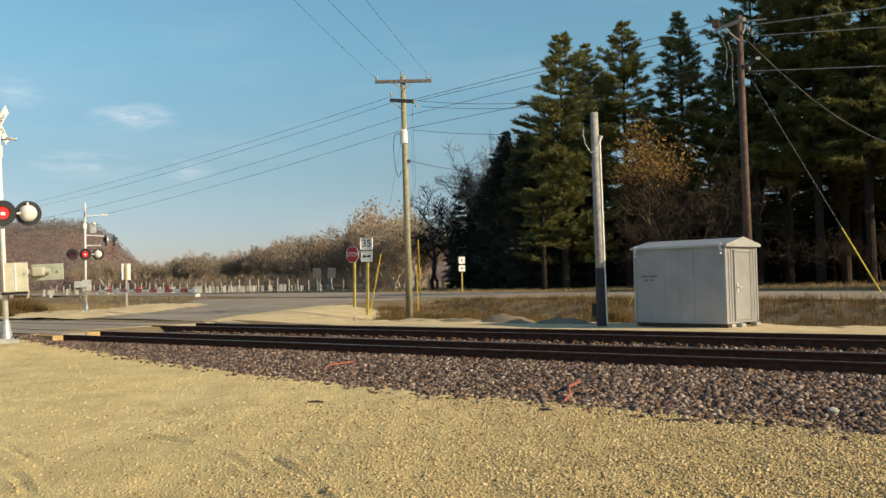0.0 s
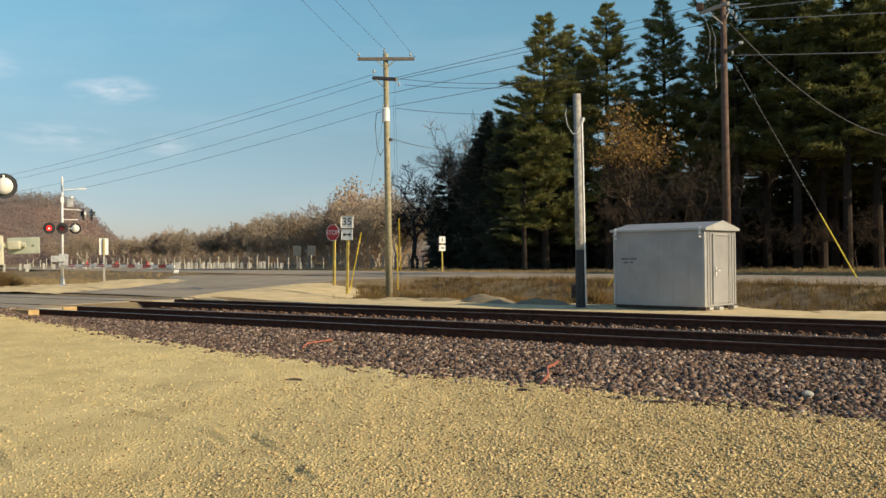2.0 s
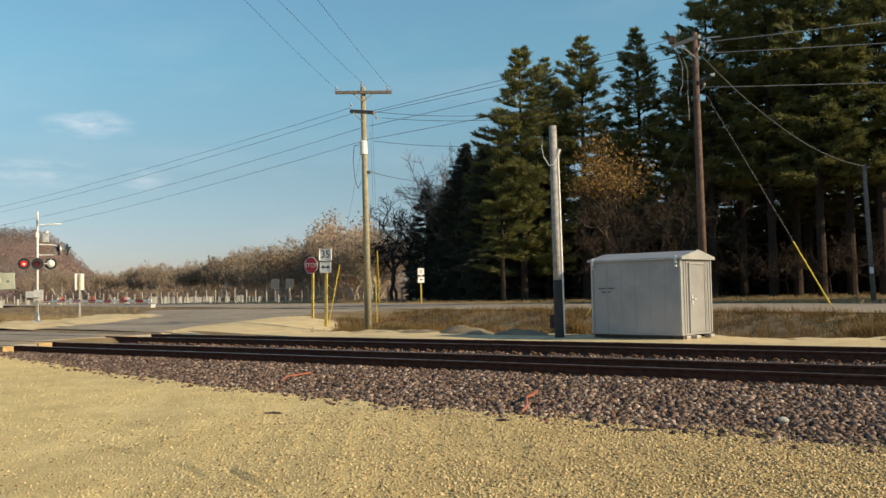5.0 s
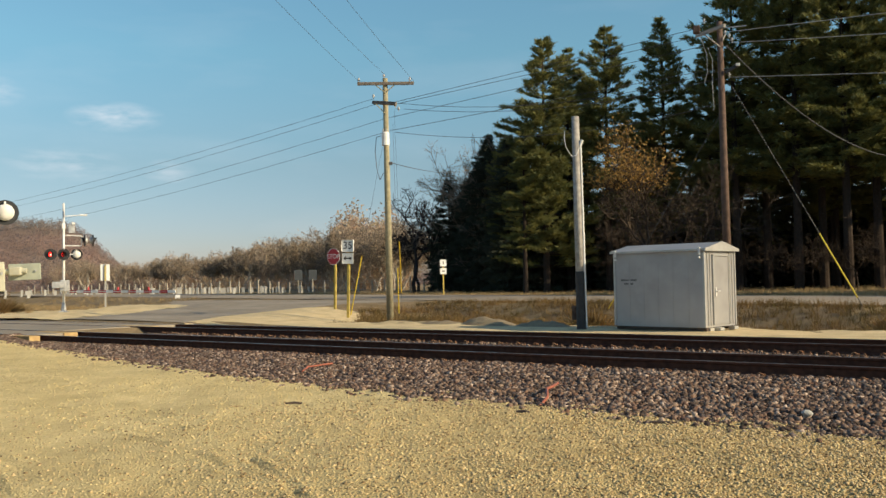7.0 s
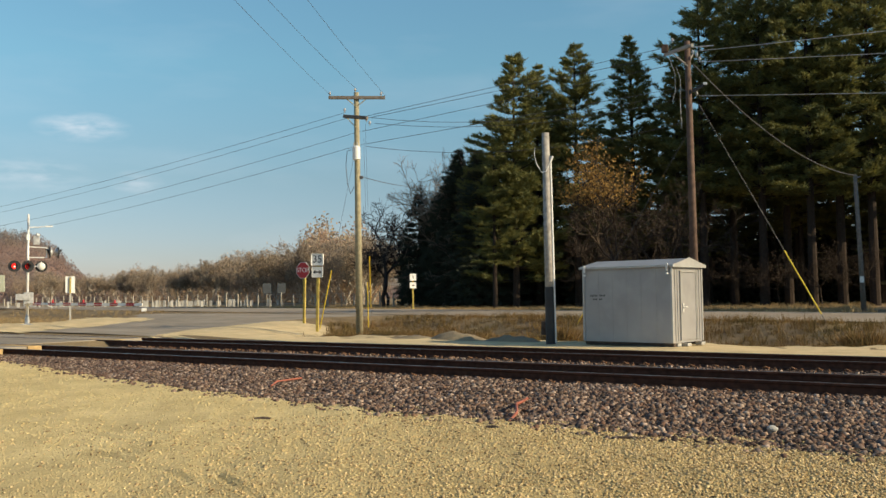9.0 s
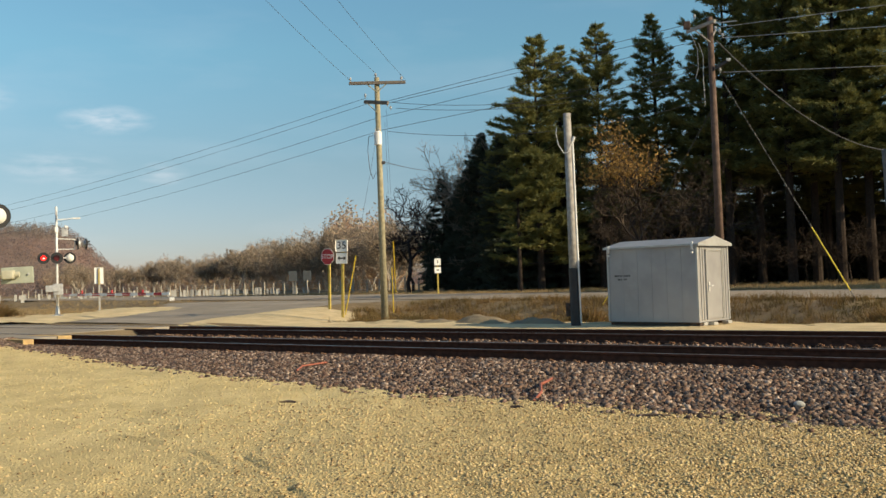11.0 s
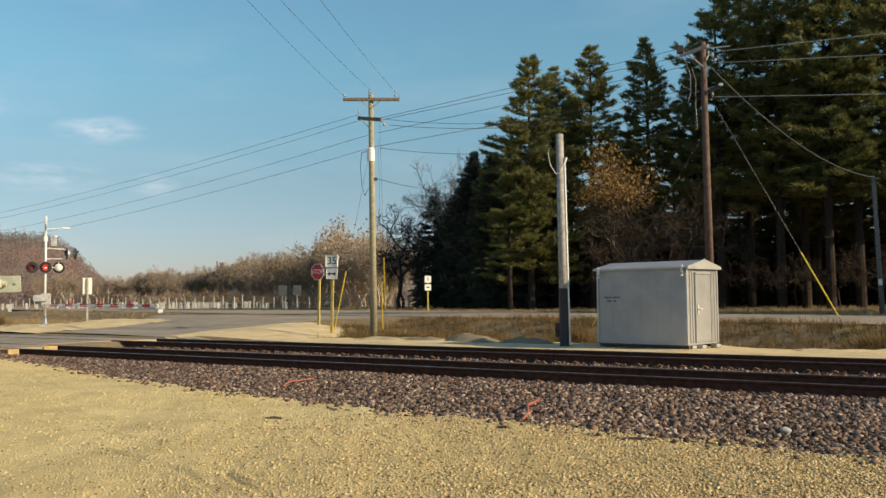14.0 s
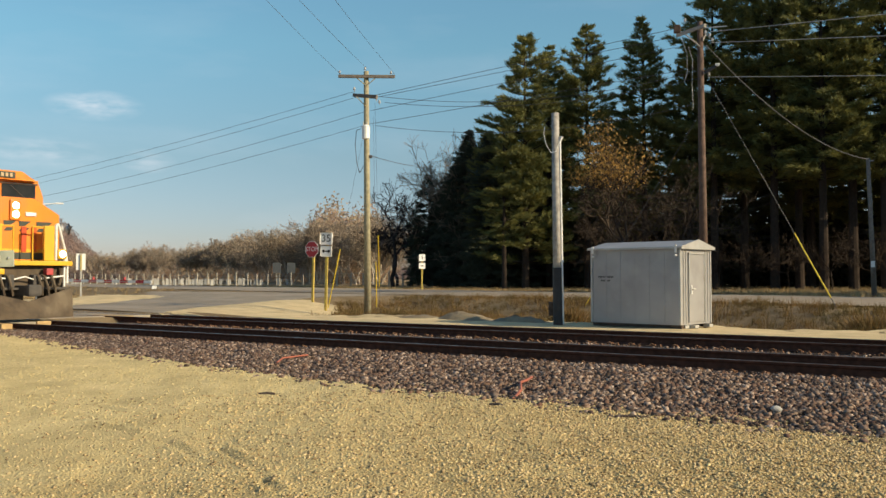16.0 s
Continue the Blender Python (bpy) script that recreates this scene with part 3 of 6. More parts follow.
# asphalt and timber between the rails at the crossing
for i, (a, b, x1) in enumerate(((12.9, 13.83, -24.2), (14.0, 15.33, -23.5), (15.51, 18.19, -25.0), (18.38, 19.70, -24.6), (19.88, 21.5, -25.8))):
    bm = box(B(), (x1 + 37.6 - 0.9, b - a, 0.24), ((x1 - 1.0 - 37.6) / 2, (a + b) / 2, 0.178 - (0.045 if i in (0, 4) else 0.0)), bevel=0.01)
    solo("crossing_surface", bm, ASPHALT, "grey asphalt between the rails of the crossing", "road", kind="structure")
for y, x1, w in ((13.62, -23.8, 0.32), (15.09, -24.4, 0.44), (18.62, -25.3, 0.46)):
    solo("crossing_timber", box(B(), (1.7, w, 0.2), (x1 - 0.85, y, 0.205), bevel=0.015), PANEL, "yellow-brown crossing timber at the end of the panel", "crossing timber", "crossing timbers", kind="structure")


# ---- ballast stones and gravel chips ----
def shoulder_place(r, n):
    x = -25 + 28.5 * r.random(n)
    t = toe(x)
    y = t - 0.25 + (13.85 - t + 0.25) * r.random(n) ** 0.9
    y = np.where(r.random(n) < 0.025, t - 0.7 * r.random(n) ** 2, y)
    return np.stack([x, y, np.maximum(bed_height(x, y), land(x, y) + 0.01) + 0.018], 1)


v, q = stones(62000, shoulder_place, (0.020, 0.070), 11, 0.9)
tagged(new("ballast_stones", np_mesh("ballast_stones", v, q, BALLAST)), "loose dark crushed ballast stones along the track", "ballast", kind="stuff")


def crib_place(r, n):
    x = -24.5 + 29 * r.random(n)
    y = 14.0 + 8.2 * r.random(n)
    return np.stack([x, y, bed_height(x, y) + 0.006], 1)


v, q = stones(17000, crib_place, (0.025, 0.065), 12)
tagged(new("ballast_stones", np_mesh("ballast_stones", v, q, BALLAST)), "loose crushed ballast stones between the rails", "ballast", kind="stuff")


def lot_place(r, n):
    d = 4.2 + 13 * r.random(n) ** 1.3
    a = radians(37) + np.radians(-30 + 60 * r.random(n))
    x, y = -np.sin(a) * d, np.cos(a) * d
    ok = (y < toe(x) + 0.2) & (r.random(n) < 0.3 + 0.7 * smooth(-8.5, -3.0, x))
    x, y = x[ok], y[ok]
    return np.stack([x, y, lot_land(x, y) + 0.032], 1)


pts = lot_place(np.random.default_rng(13), 40000)
v, q = stones(len(pts), lambda r, n: pts, (0.004, 0.018), 13, 0.65)
tagged(new("gravel_chips", np_mesh("gravel_chips", v, q, GRAVEL_BITS)), "loose tan limestone chips", "gravel", kind="stuff")


def coarse_place(r, n):
    d = 4.5 + 8 * r.random(n)
    a = radians(37) + np.radians(-32 + 62 * r.random(n) ** 1.7)
    x, y = -np.sin(a) * d, np.cos(a) * d
    near_toe = toe(x) + 0.2 - y
    ok = (near_toe > 0) & (r.random(n) < np.exp(-np.abs(near_toe) / 3.0) + 0.35 * smooth(-8, -2, x))
    x, y = x[ok], y[ok]
    return np.stack([x, y, lot_land(x, y) + 0.033], 1)


def scatter_place(r, n):
    x = -22 + 22 * r.random(n)
    t = toe(x)
    y = t + 0.2 - (t - 5.8) * r.random(n) ** 1.4
    keep = r.random(n) < 0.25 + 0.75 * smooth(-1.2, 0.8, wave(x, y, 0.9, 1.7))
    x, y = x[keep], y[keep]
    return np.stack([x, y, lot_land(x, y) + 0.034], 1)


COARSE = mat("coarse_gravel", (0.58, 0.45, 0.25), (0.48, 0.37, 0.21), 20, 0.95, per=("island", [(0.45, 0.41, 0.38), (0.8, 0.78, 0.75), (0.95, 0.94, 0.92), (1.1, 1.08, 1.05)]), sharp=True)
coarse = coarse_place(np.random.default_rng(17), 46000)
v, q = stones(len(coarse), lambda r, n: coarse, (0.008, 0.026), 17, 0.7)
tagged(new("gravel_chips", np_mesh("gravel_chips", v, q, COARSE)), "coarser brown gravel scattered towards the ballast", "gravel", kind="stuff")
strewn = scatter_place(np.random.default_rng(19), 15000)
v, q = stones(len(strewn), lambda r, n: strewn, (0.008, 0.025), 19, 0.65)
tagged(new("gravel_chips", np_mesh("gravel_chips", v, q, GRAVEL_BITS)), "pale limestone chips strewn below the ballast", "gravel", kind="stuff")

# ---- things ----
def text(body, size, material, parent, m, align="CENTER"):
    cu = bpy.data.curves.new("lettering", "FONT")
    cu.body, cu.size, cu.align_x, cu.align_y, cu.extrude = body, size, align, "CENTER", 0.002
    cu.materials.append(material)
    ob = new("lettering", cu)
    ob.parent, ob.matrix_basis = parent, m
    return ob


def equipment_shed():
    L, W, H = 2.95, 1.81, 2.28
    s = thing("equipment_shed", pose(-9.98, 25.75, 0.10, 0, 0, -8.76), "silver aluminium railway equipment shed with a gabled roof, beside the tracks", "shed")
    bm = B()
    box(bm, (L, W, H - 0.1), (0, 0, 0.1 + (H - 0.1) / 2))
    part("body", bm, ALU, s)
    n = 6
    for i in range(n + 1):
        x = -L / 2 + 0.03 + i * (L - 0.06) / n
        part("wall_seam", box(B(), (0.04, 0.006, H - 0.16), (x, -W / 2 - 0.003, 0.1 + (H - 0.1) / 2), bevel=0.002), ALU, s)
    for x in (-L / 2, L / 2):
        for y in (-W / 2, W / 2):
            part("corner_trim", box(B(), (0.06, 0.06, H - 0.12), (x, y, 0.1 + (H - 0.1) / 2), bevel=0.008), ALU_EDGE, s)
    # the door end
    e = L / 2 + 0.004
    for y in (-0.72, -0.58, 0.60, 0.74):
        part("end_rib", box(B(), (0.02, 0.03, H - 0.2), (e + 0.008, y, 0.1 + (H - 0.1) / 2)), ALU_EDGE, s)
    d = part("door", box(B(), (0.035, 0.86, 1.92), (e + 0.016, 0.02, 1.14), bevel=0.006), ALU, s, "flush aluminium door")
    for y in (-0.44, 0.48):
        part("door_frame", box(B(), (0.05, 0.035, 2.0), (e + 0.02, y, 1.16)), ALU_EDGE, d)
    part("door_frame", box(B(), (0.05, 0.955, 0.04), (e + 0.02, 0.02, 2.14)), ALU_EDGE, d)
    bm = B()
    box(bm, (0.03, 0.06, 0.26), (e + 0.05, -0.34, 1.1), bevel=0.008)
    rod(bm, (e + 0.06, -0.34, 1.12), (e + 0.13, -0.34, 1.12), 0.014)
    rod(bm, (e + 0.12, -0.34, 1.12), (e + 0.12, -0.22, 1.12), 0.014)
    part("door_handle", bm, MAST, d, "pale metal lever handle")
    for z in (0.45, 1.14, 1.85):
        part("hinge", rod(B(), (e + 0.045, 0.455, z - 0.06), (e + 0.045, 0.455, z + 0.06), 0.012), GALV, d)
    # roof: low gable with overhang
    over, rise = 0.09, 0.20
    bm = B()
    hw = W / 2 + over
    prism(bm, [(-hw, 0), (hw, 0), (hw, 0.05), (0.0, rise + 0.05), (-hw, 0.05)], L + 0.2, Matrix.Translation((0, 0, H)) @ Matrix.Rotation(radians(90), 4, "Z"))
    r = part("roof", bm, ALU, s)
    prism_m = Matrix.Translation((L / 2 + 0.105, 0, H)) @ Matrix.Rotation(radians(90), 4, "Z")
    bm = B()
    prism(bm, [(-hw - 0.02, -0.02), (hw + 0.02, -0.02), (hw + 0.02, 0.055), (0, rise + 0.07), (-hw - 0.02, 0.055)], 0.02, prism_m)
    part("gable_fascia", bm, ALU_EDGE, r, "bright gable trim")
    part("eave_trim", box(B(), (L + 0.2, 0.02, 0.06), (0, -hw - 0.008, H + 0.02)), ALU_EDGE, r)
    part("ridge_cap", box(B(), (0.05, 0.06, 0.03), (L / 2 + 0.09, 0, H + rise + 0.06)), ALU_EDGE, r)
    for x in (-L / 2 + 0.1, L / 2 - 0.08):
        bm = B()
        box(bm, (0.06, 0.03, 0.22), (x, -hw - 0.02, H - 0.01), bevel=0.006)
        rod(bm, (x, -hw - 0.05, H - 0.2), (x, -hw + 0.02, H - 0.2), 0.028)
        part("lifting_lug", bm, MAST, s)
    # skids take the dark tie colour in place of the shadowed gap underneath
    for y in (-W / 2 + 0.12, W / 2 - 0.12):
        part("skid", box(B(), (L, 0.12, 0.1), (0, y, 0.05)), TIE, s, "skid, coloured dark for the shadow under the shed")
    for x, y in ((L / 2 - 0.1, -0.5), (L / 2 + 0.05, -0.2), (L / 2 + 0.02, 0.72)):
        part("footing_block", box(B(), (0.2, 0.24, 0.09), (x, y, 0.04), bevel=0.01), HEADSTONE, s)
    # stencilled lines that cannot be read
    for k, (z, w) in enumerate(((1.47, 0.5), (1.36, 0.3))):
        bm = B()
        x = -0.98 - w / 2
        while x < -0.98 + w / 2:
            box(bm, (0.035, 0.003, 0.05), (x, -W / 2 - 0.003, z))
            x += 0.055
        part("stencil", bm, INK, s, "dark stencilled bars")
    return s


equipment_shed()


# ---- utility poles ----
def utility_pole(m, h, r0, r1, material, label):
    p = thing("utility_pole", m, label, "utility pole", "wooden utility poles")
    bm = B()
    rod(bm, (0, 0, -0.4), (0, 0, h), r0, r1, 16)
    part("pole", bm, material, p, smooth=True)
    return p


def insulator(parent, at):
    bm = B()
    x, y, z = at
    rod(bm, (x, y, z), (x, y, z + 0.10), 0.018)
    rod(bm, (x, y, z + 0.08), (x, y, z + 0.13), 0.06, 0.045)
    rod(bm, (x, y, z + 0.13), (x, y, z + 0.19), 0.05, 0.03)
    return part("insulator", bm, CERAMIC, parent)


ARM_WOOD = mat("grey_brown_arm_wood", (0.20, 0.175, 0.15), (0.14, 0.12, 0.105), 8, 0.9, bump=0.5)

# pole beside the stop sign
p1 = utility_pole(pose(-23.92, 29.44, 0.08, 0, -0.4, 38.8), 10.25, 0.155, 0.105, POLE_WOOD, "weathered wooden utility pole with two crossarms and a white transformer")
arm = part("crossarm", box(B(), (2.4, 0.11, 0.13), (0.02, -0.13, 10.0), bevel=0.01), ARM_WOOD, p1, "weathered brown crossarm")
for x in (-1.12, 1.05):
    insulator(arm, (x, -0.13, 10.06))
insulator(p1, (-0.05, 0, 10.25))
for sx in (-1, 1):
    part("arm_brace", rod(B(), (sx * 0.42, -0.14, 9.95), (0, -0.12, 9.6), 0.02, seg=6), POLE_WOOD, p1)
arm = part("side_arm", box(B(), (1.25, 0.12, 0.14), (-0.05, -0.15, 9.16), Matrix.Rotation(radians(12), 4, "Y") @ Matrix.Rotation(radians(-35), 4, "Z"), bevel=0.01), ARM_WOOD, p1, "short weathered side arm")
part("arm_brace", rod(B(), (-0.42, -0.3, 9.1), (0, -0.12, 8.7), 0.02, seg=6), POLE_WOOD, p1)
for at in ((-0.5, -0.38, 9.3), (0.42, 0.12, 9.0), (0.55, 0.1, 8.85)):
    insulator(arm, at)
can = part("transformer", rod(B(), (-0.03, -0.3, 7.32), (-0.03, -0.3, 7.83), 0.165, seg=16), CAN, p1, "white cylindrical transformer", smooth=False)
part("transformer_lid", rod(B(), (-0.03, -0.3, 7.83), (-0.03, -0.3, 7.90), 0.175, 0.11, 16), CAN, can)
for x in (-0.1, 0.05):
    part("bushing", rod(B(), (-0.03 + x, -0.3, 7.88), (-0.03 + x, -0.3, 8.05), 0.03, 0.018, 8), CERAMIC, can)
part("drop_cable", pipe(B(), [(-0.2, -0.25, 7.75), (-0.42, -0.2, 7.7), (-0.48, -0.18, 7.1), (-0.42, -0.12, 6.3), (-0.3, -0.1, 5.9), (-0.14, -0.1, 6.2)], 0.013, 5), WIRE, p1, "looped black cable")
part("service_clamp", box(B(), (0.16, 0.2, 0.12), (0.16, 0, 6.6), bevel=0.02), WIRE, p1)

# lone grey pole with a cable guard
p2 = utility_pole(pose(-12.60, 24.83, 0.08, 0, -0.5, 26.9), 6.58, 0.145, 0.115, POLE_GREY, "short grey wooden pole with a pale conduit and black cable guard")
part("cable_guard", rod(B(), (0.0, 0.0, 0.0), (0.0, -0.0, 1.78), 0.158, 0.152, 14), BLACK, p2, "black plastic sheath round the foot")
part("conduit", pipe(B(), [(0.15, -0.05, 0.05), (0.135, -0.05, 5.72)], 0.032, 8), MAST, p2, "pale grey conduit")
bm = B()
rod(bm, (0.12, -0.04, 5.66), (0.19, -0.06, 5.84), 0.05)
part("weatherhead", bm, MAST, p2)
part("drip_loop", pipe(B(), [(0.15, -0.08, 5.72), (0.0, -0.2, 5.35), (-0.14, -0.2, 5.32), (-0.30, -0.15, 5.6), (-0.36, -0.05, 5.95), (-0.33, 0, 6.15)], 0.009, 5), MAST, p2, "pale loop of cable")
part("ground_box", box(B(), (0.26, 0.2, 0.42), (-0.16, 0.16, 0.5), bevel=0.02), TIE, p2, "dark box behind the foot")

# tall brown pole behind the shed
p3 = utility_pole(pose(-11.12, 34.25, -0.2, 0, -0.3, 18), 11.7, 0.17, 0.11, POLE_DARK, "tall brown wooden utility pole behind the shed")
a = part("crossarm", box(B(), (2.3, 0.11, 0.13), (-0.35, -0.13, 11.35), Matrix.Rotation(radians(-62), 4, "Z") @ Matrix.Rotation(radians(6), 4, "Y"), bevel=0.01), POLE_GREY, p3, "pale weathered crossarm")
part("arm_brace", rod(B(), (-0.55, -0.2, 11.2), (0, -0.1, 10.7), 0.03, seg=6), POLE_GREY, p3)
part("arm_brace", rod(B(), (0.2, 0.5, 11.3), (0, 0.1, 10.8), 0.03, seg=6), POLE_GREY, p3)
part("cutout_box", box(B(), (0.26, 0.2, 0.3), (-0.85, -0.5, 11.35), bevel=0.03), POLE_DARK, p3, "dark cut-out box")
for at in ((-0.55, -0.7, 11.5), (0.2, 0.75, 11.35), (0.45, 0.2, 10.9), (0.35, -0.1, 11.0), (0.3, 0.0, 9.5)):
    insulator(p3, at)
part("street_light_arm", box(B(), (0.5, 0.14, 0.12), (0.36, -0.15, 9.78), Matrix.Rotation(radians(-28), 4, "Y"), bevel=0.02), BLACK, p3, "short dark bracket")
part("bracket_end", box(B(), (0.16, 0.14, 0.1), (0.62, -0.17, 9.93), bevel=0.02), MAST, p3)
part("side_bar", box(B(), (0.9, 0.04, 0.04), (0.55, 0.2, 11.5), bevel=0.008), GALV, p3)
part("jumper", pipe(B(), [(-0.75, -0.4, 11.2), (-0.5, -0.3, 10.4), (-0.5, -0.25, 9.7), (-0.62, -0.25, 9.3)], 0.01, 5), CERAMIC, p3, "hanging jumper wire")
part("jumper", pipe(B(), [(-0.45, -0.2, 10.7), (-0.3, -0.15, 10.2), (-0.33, -0.15, 9.2), (-0.3, -0.1, 8.3), (-0.35, -0.1, 8.25)], 0.01, 5), CERAMIC, p3, "hanging jumper wire")

# slim pole past the highway, in darker arm wood for the shade on it
p4 = utility_pole(pose(-8.35, 55.3, 0.35, 0, -1.6, 9), 7.9, 0.15, 0.10, ARM_WOOD, "slim grey utility pole at the edge of the pine wood")
part("tag_plate", box(B(), (0.2, 0.03, 0.35), (0, -0.16, 1.9)), MAST, p4, "pale tag plate")
part("side_stub", rod(B(), (0, 0, 7.7), (0.3, 0, 7.75), 0.03), GALV, p4)

# cables
W1 = [(-24.85, 28.75, 10.2), (-23.95, 29.42, 10.45), (-23.05, 30.25, 10.2)]
for a, b in zip(W1, ((-18.05, 17.59, 9.6), (-17.34, 18.21, 9.6), (-16.56, 18.89, 9.6))):
    a, b = Vector(a), Vector(b)
    cable("power_line", a, a + (b - a) * 2.6 + Vector((0, 0, 0.2)), 0.25, 0.006, "thin dark power line strung overhead")
for a, b, drop in (((-24.3, 29.05, 9.45), (-95, 41.5, 8.6), 0.6), ((-24.1, 29.3, 9.3), (-95, 41.8, 8.3), 0.7), ((-23.8, 29.45, 8.65), (-95, 41.6, 7.4), 0.9), ((-23.75, 29.5, 8.09), (-95, 41.6, 6.6), 0.9)):
    cable("power_line", a, b, drop, 0.008, "dark power line running along the railway")
for a, b, drop in (((-23.82, 29.48, 9.25), (-11.66, 33.95, 11.33), 0.0), ((-23.82, 29.48, 9.16), (-12.09, 33.8, 10.94), 0.0), ((-23.78, 29.51, 8.65), (-11.94, 33.86, 10.55), 0.0), ((-23.75, 29.54, 8.09), (-11.38, 34.05, 9.66), 0.0), ((-23.48, 29.75, 9.25), (-11.29, 34.08, 9.54), 0.62), ((-23.34, 29.86, 9.0), (-11.2, 34.11, 9.27), 0.55), ((-23.64, 29.63, 8.01), (-11.32, 34.07, 8.28), 0.65)):
    cable("power_line", a, b, drop, 0.010, "dark power line strung between two poles")
# galvanised grey instead of dark cable: sunlight on these lines put into the colour
for a, b, drop in (((-10.8, 34.4, 10.66), (21, 36, 8.0), 0.15), ((-10.8, 34.3, 9.3), (21, 36, 6.3), 0.15), ((-10.9, 34.6, 11.15), (21, 36, 10.2), 0.15)):
    cable("power_line", a, b, drop, 0.013, "power line strung past the pine wood, coloured pale as if sunlit", "overhead cables", GALV)
cable("service_cable", (-10.95, 34.2, 10.55), (-8.45, 55.2, 8.15), 0.9, 0.022, "thick sagging service cable")
cable("service_cable", (-23.75, 29.5, 6.7), (-33.1, 50.0, 9.1), 0.3, 0.014, "sagging black service cable")


def guy_wire(top, foot, lo, hi, label, thick=0.012):
    top, foot = Vector(top), Vector(foot)
    g = thing("guy_wire", Matrix(), label, "guy wire", "guy wires")
    part("strand", rod(B(), top, foot, thick, seg=6), WIRE, g, "thin steel strand")
    part("sleeve", rod(B(), foot.lerp(top, lo), foot.lerp(top, hi), 0.024, seg=8), YELLOW, g, "yellow plastic guard")
    return g


guy_wire((-10.7, 34.0, 8.9), (-6.1, 34.3, -0.1), 0.10, 0.36, "steel guy wire with a yellow guard, behind the shed")
guy_wire((-11.1, 34.3, 8.15), (-17.4, 36.2, -0.2), 0.05, 0.20, "steel guy wire with a yellow guard, in the dry grass")
guy_wire((-23.95, 29.5, 8.6), (-26.55, 29.9, 0.2), 0.0, 0.31, "slanting guy wire with a yellow guard beside the sign posts", 0.005)
guy_wire((-23.75, 29.6, 8.4), (-26.2, 32.9, 0.0), 0.02, 0.27, "steep guy wire with a yellow guard beside the pole", 0.005)
guy_wire((-23.7, 29.65, 9.0), (-28.4, 35.9, 0.2), 0.10, 0.38, "steep guy wire with a yellow guard beside the pole", 0.005)


# ---- crossing signals ----
BLINKERS = []


def signal_lamp(parent, x, y, z, facing, first=None, shell=None):
    """A round black backboard with a hooded lamp. facing: degrees that the lamp's front turns from the viewer's side."""
    m = Matrix.Translation((x, y, z)) @ Matrix.Rotation(radians(facing), 4, "Z")
    bm = B()
    q = Matrix.Rotation(radians(90), 4, "X")
    bmesh.ops.create_cone(bm, cap_ends=True, segments=28, radius1=0.32, radius2=0.32, depth=0.012, matrix=m @ Matrix.Translation((0, -0.02, 0)) @ q)
    bmesh.ops.create_cone(bm, cap_ends=False, segments=28, radius1=0.325, radius2=0.325, depth=0.05, matrix=m @ Matrix.Translation((0, -0.02, 0)) @ q)
    lamp = part("backboard", bm, BLACK, parent, "round black lamp backboard")
    # the housing behind: a pale dome with a flange and a bracket
    bm = B()
    ball = bmesh.ops.create_uvsphere(bm, u_segments=20, v_segments=10, radius=0.2)["verts"]
    bmesh.ops.delete(bm, geom=[v for v in ball if v.co.y < -0.02], context="VERTS")
    bmesh.ops.transform(bm, matrix=m @ Matrix.Translation((0, 0.02, 0)) @ Matrix.Diagonal((1, 0.75, 1.08, 1)), verts=bm.verts)
    bmesh.ops.create_cone(bm, cap_ends=True, segments=20, radius1=0.215, radius2=0.205, depth=0.05, matrix=m @ Matrix.Translation((0, 0.02, 0)) @ q)
    box(bm, (0.05, 0.06, 0.12), m @ Vector((0, 0.05, 0.22)), bevel=0.01)
    part("housing", bm, shell or LAMP_BACK, lamp, "pale domed lamp housing", smooth=True)
    # hood over the front
    bm = B()
    n = 12
    for i in range(n):
        a0, a1 = radians(-25 + 230 * i / n), radians(-25 + 230 * (i + 1) / n)
        pts = []
        for r_ in (0.165, 0.175):
            for a in (a0, a1):
                for dd in (-0.03, -0.03 - 0.22 * (0.35 + 0.65 * max(0.0, math.sin(a)))):
                    pts.append(m @ Vector((math.cos(a) * r_, dd, math.sin(a) * r_)))
        v = [bm.verts.new(p) for p in pts]
        for f in ((0, 1, 3, 2), (4, 6, 7, 5), (1, 5, 7, 3)):
            bm.faces.new([v[k] for k in f])
    part("hood", bm, BLACK, lamp, "black lamp hood")
    if first is None:
        bm = B()
        bmesh.ops.create_cone(bm, cap_ends=True, segments=20, radius1=0.155, radius2=0.155, depth=0.03, matrix=m @ Matrix.Translation((0, -0.045, 0)) @ q)
        part("lens", bm, RED_LENS, lamp, "dark red lens")
        return lamp
    # a two-sided lens that swings: a lit side and a dark side
    bm = B()
    bmesh.ops.create_cone(bm, cap_ends=True, segments=20, radius1=0.15, radius2=0.15, depth=0.012, matrix=Matrix.Translation((0, 0.007, 0)) @ q)
    lens = part("lens", bm, RED_LENS, parent, "red flasher lens")
    bm = B()
    bmesh.ops.create_cone(bm, cap_ends=True, segments=20, radius1=0.15, radius2=0.15, depth=0.012, matrix=Matrix.Translation((0, -0.007, 0)) @ q)
    lit = new("lit_face", bpy.data.meshes.new("lit_face"))
    bm.to_mesh(lit.data)
    bm.free()
    lit.data.materials.append(RED_LIT)
    core = B()
    bmesh.ops.create_uvsphere(core, u_segments=12, v_segments=6, radius=0.055, matrix=Matrix.Translation((0.01, -0.014, -0.02)) @ Matrix.Diagonal((1, 0.2, 0.75, 1)))
    part("bright_core", core, LED_CORE, lens)
    lit.parent = lens
    lens.matrix_basis = m @ Matrix.Translation((0, -0.05, 0))
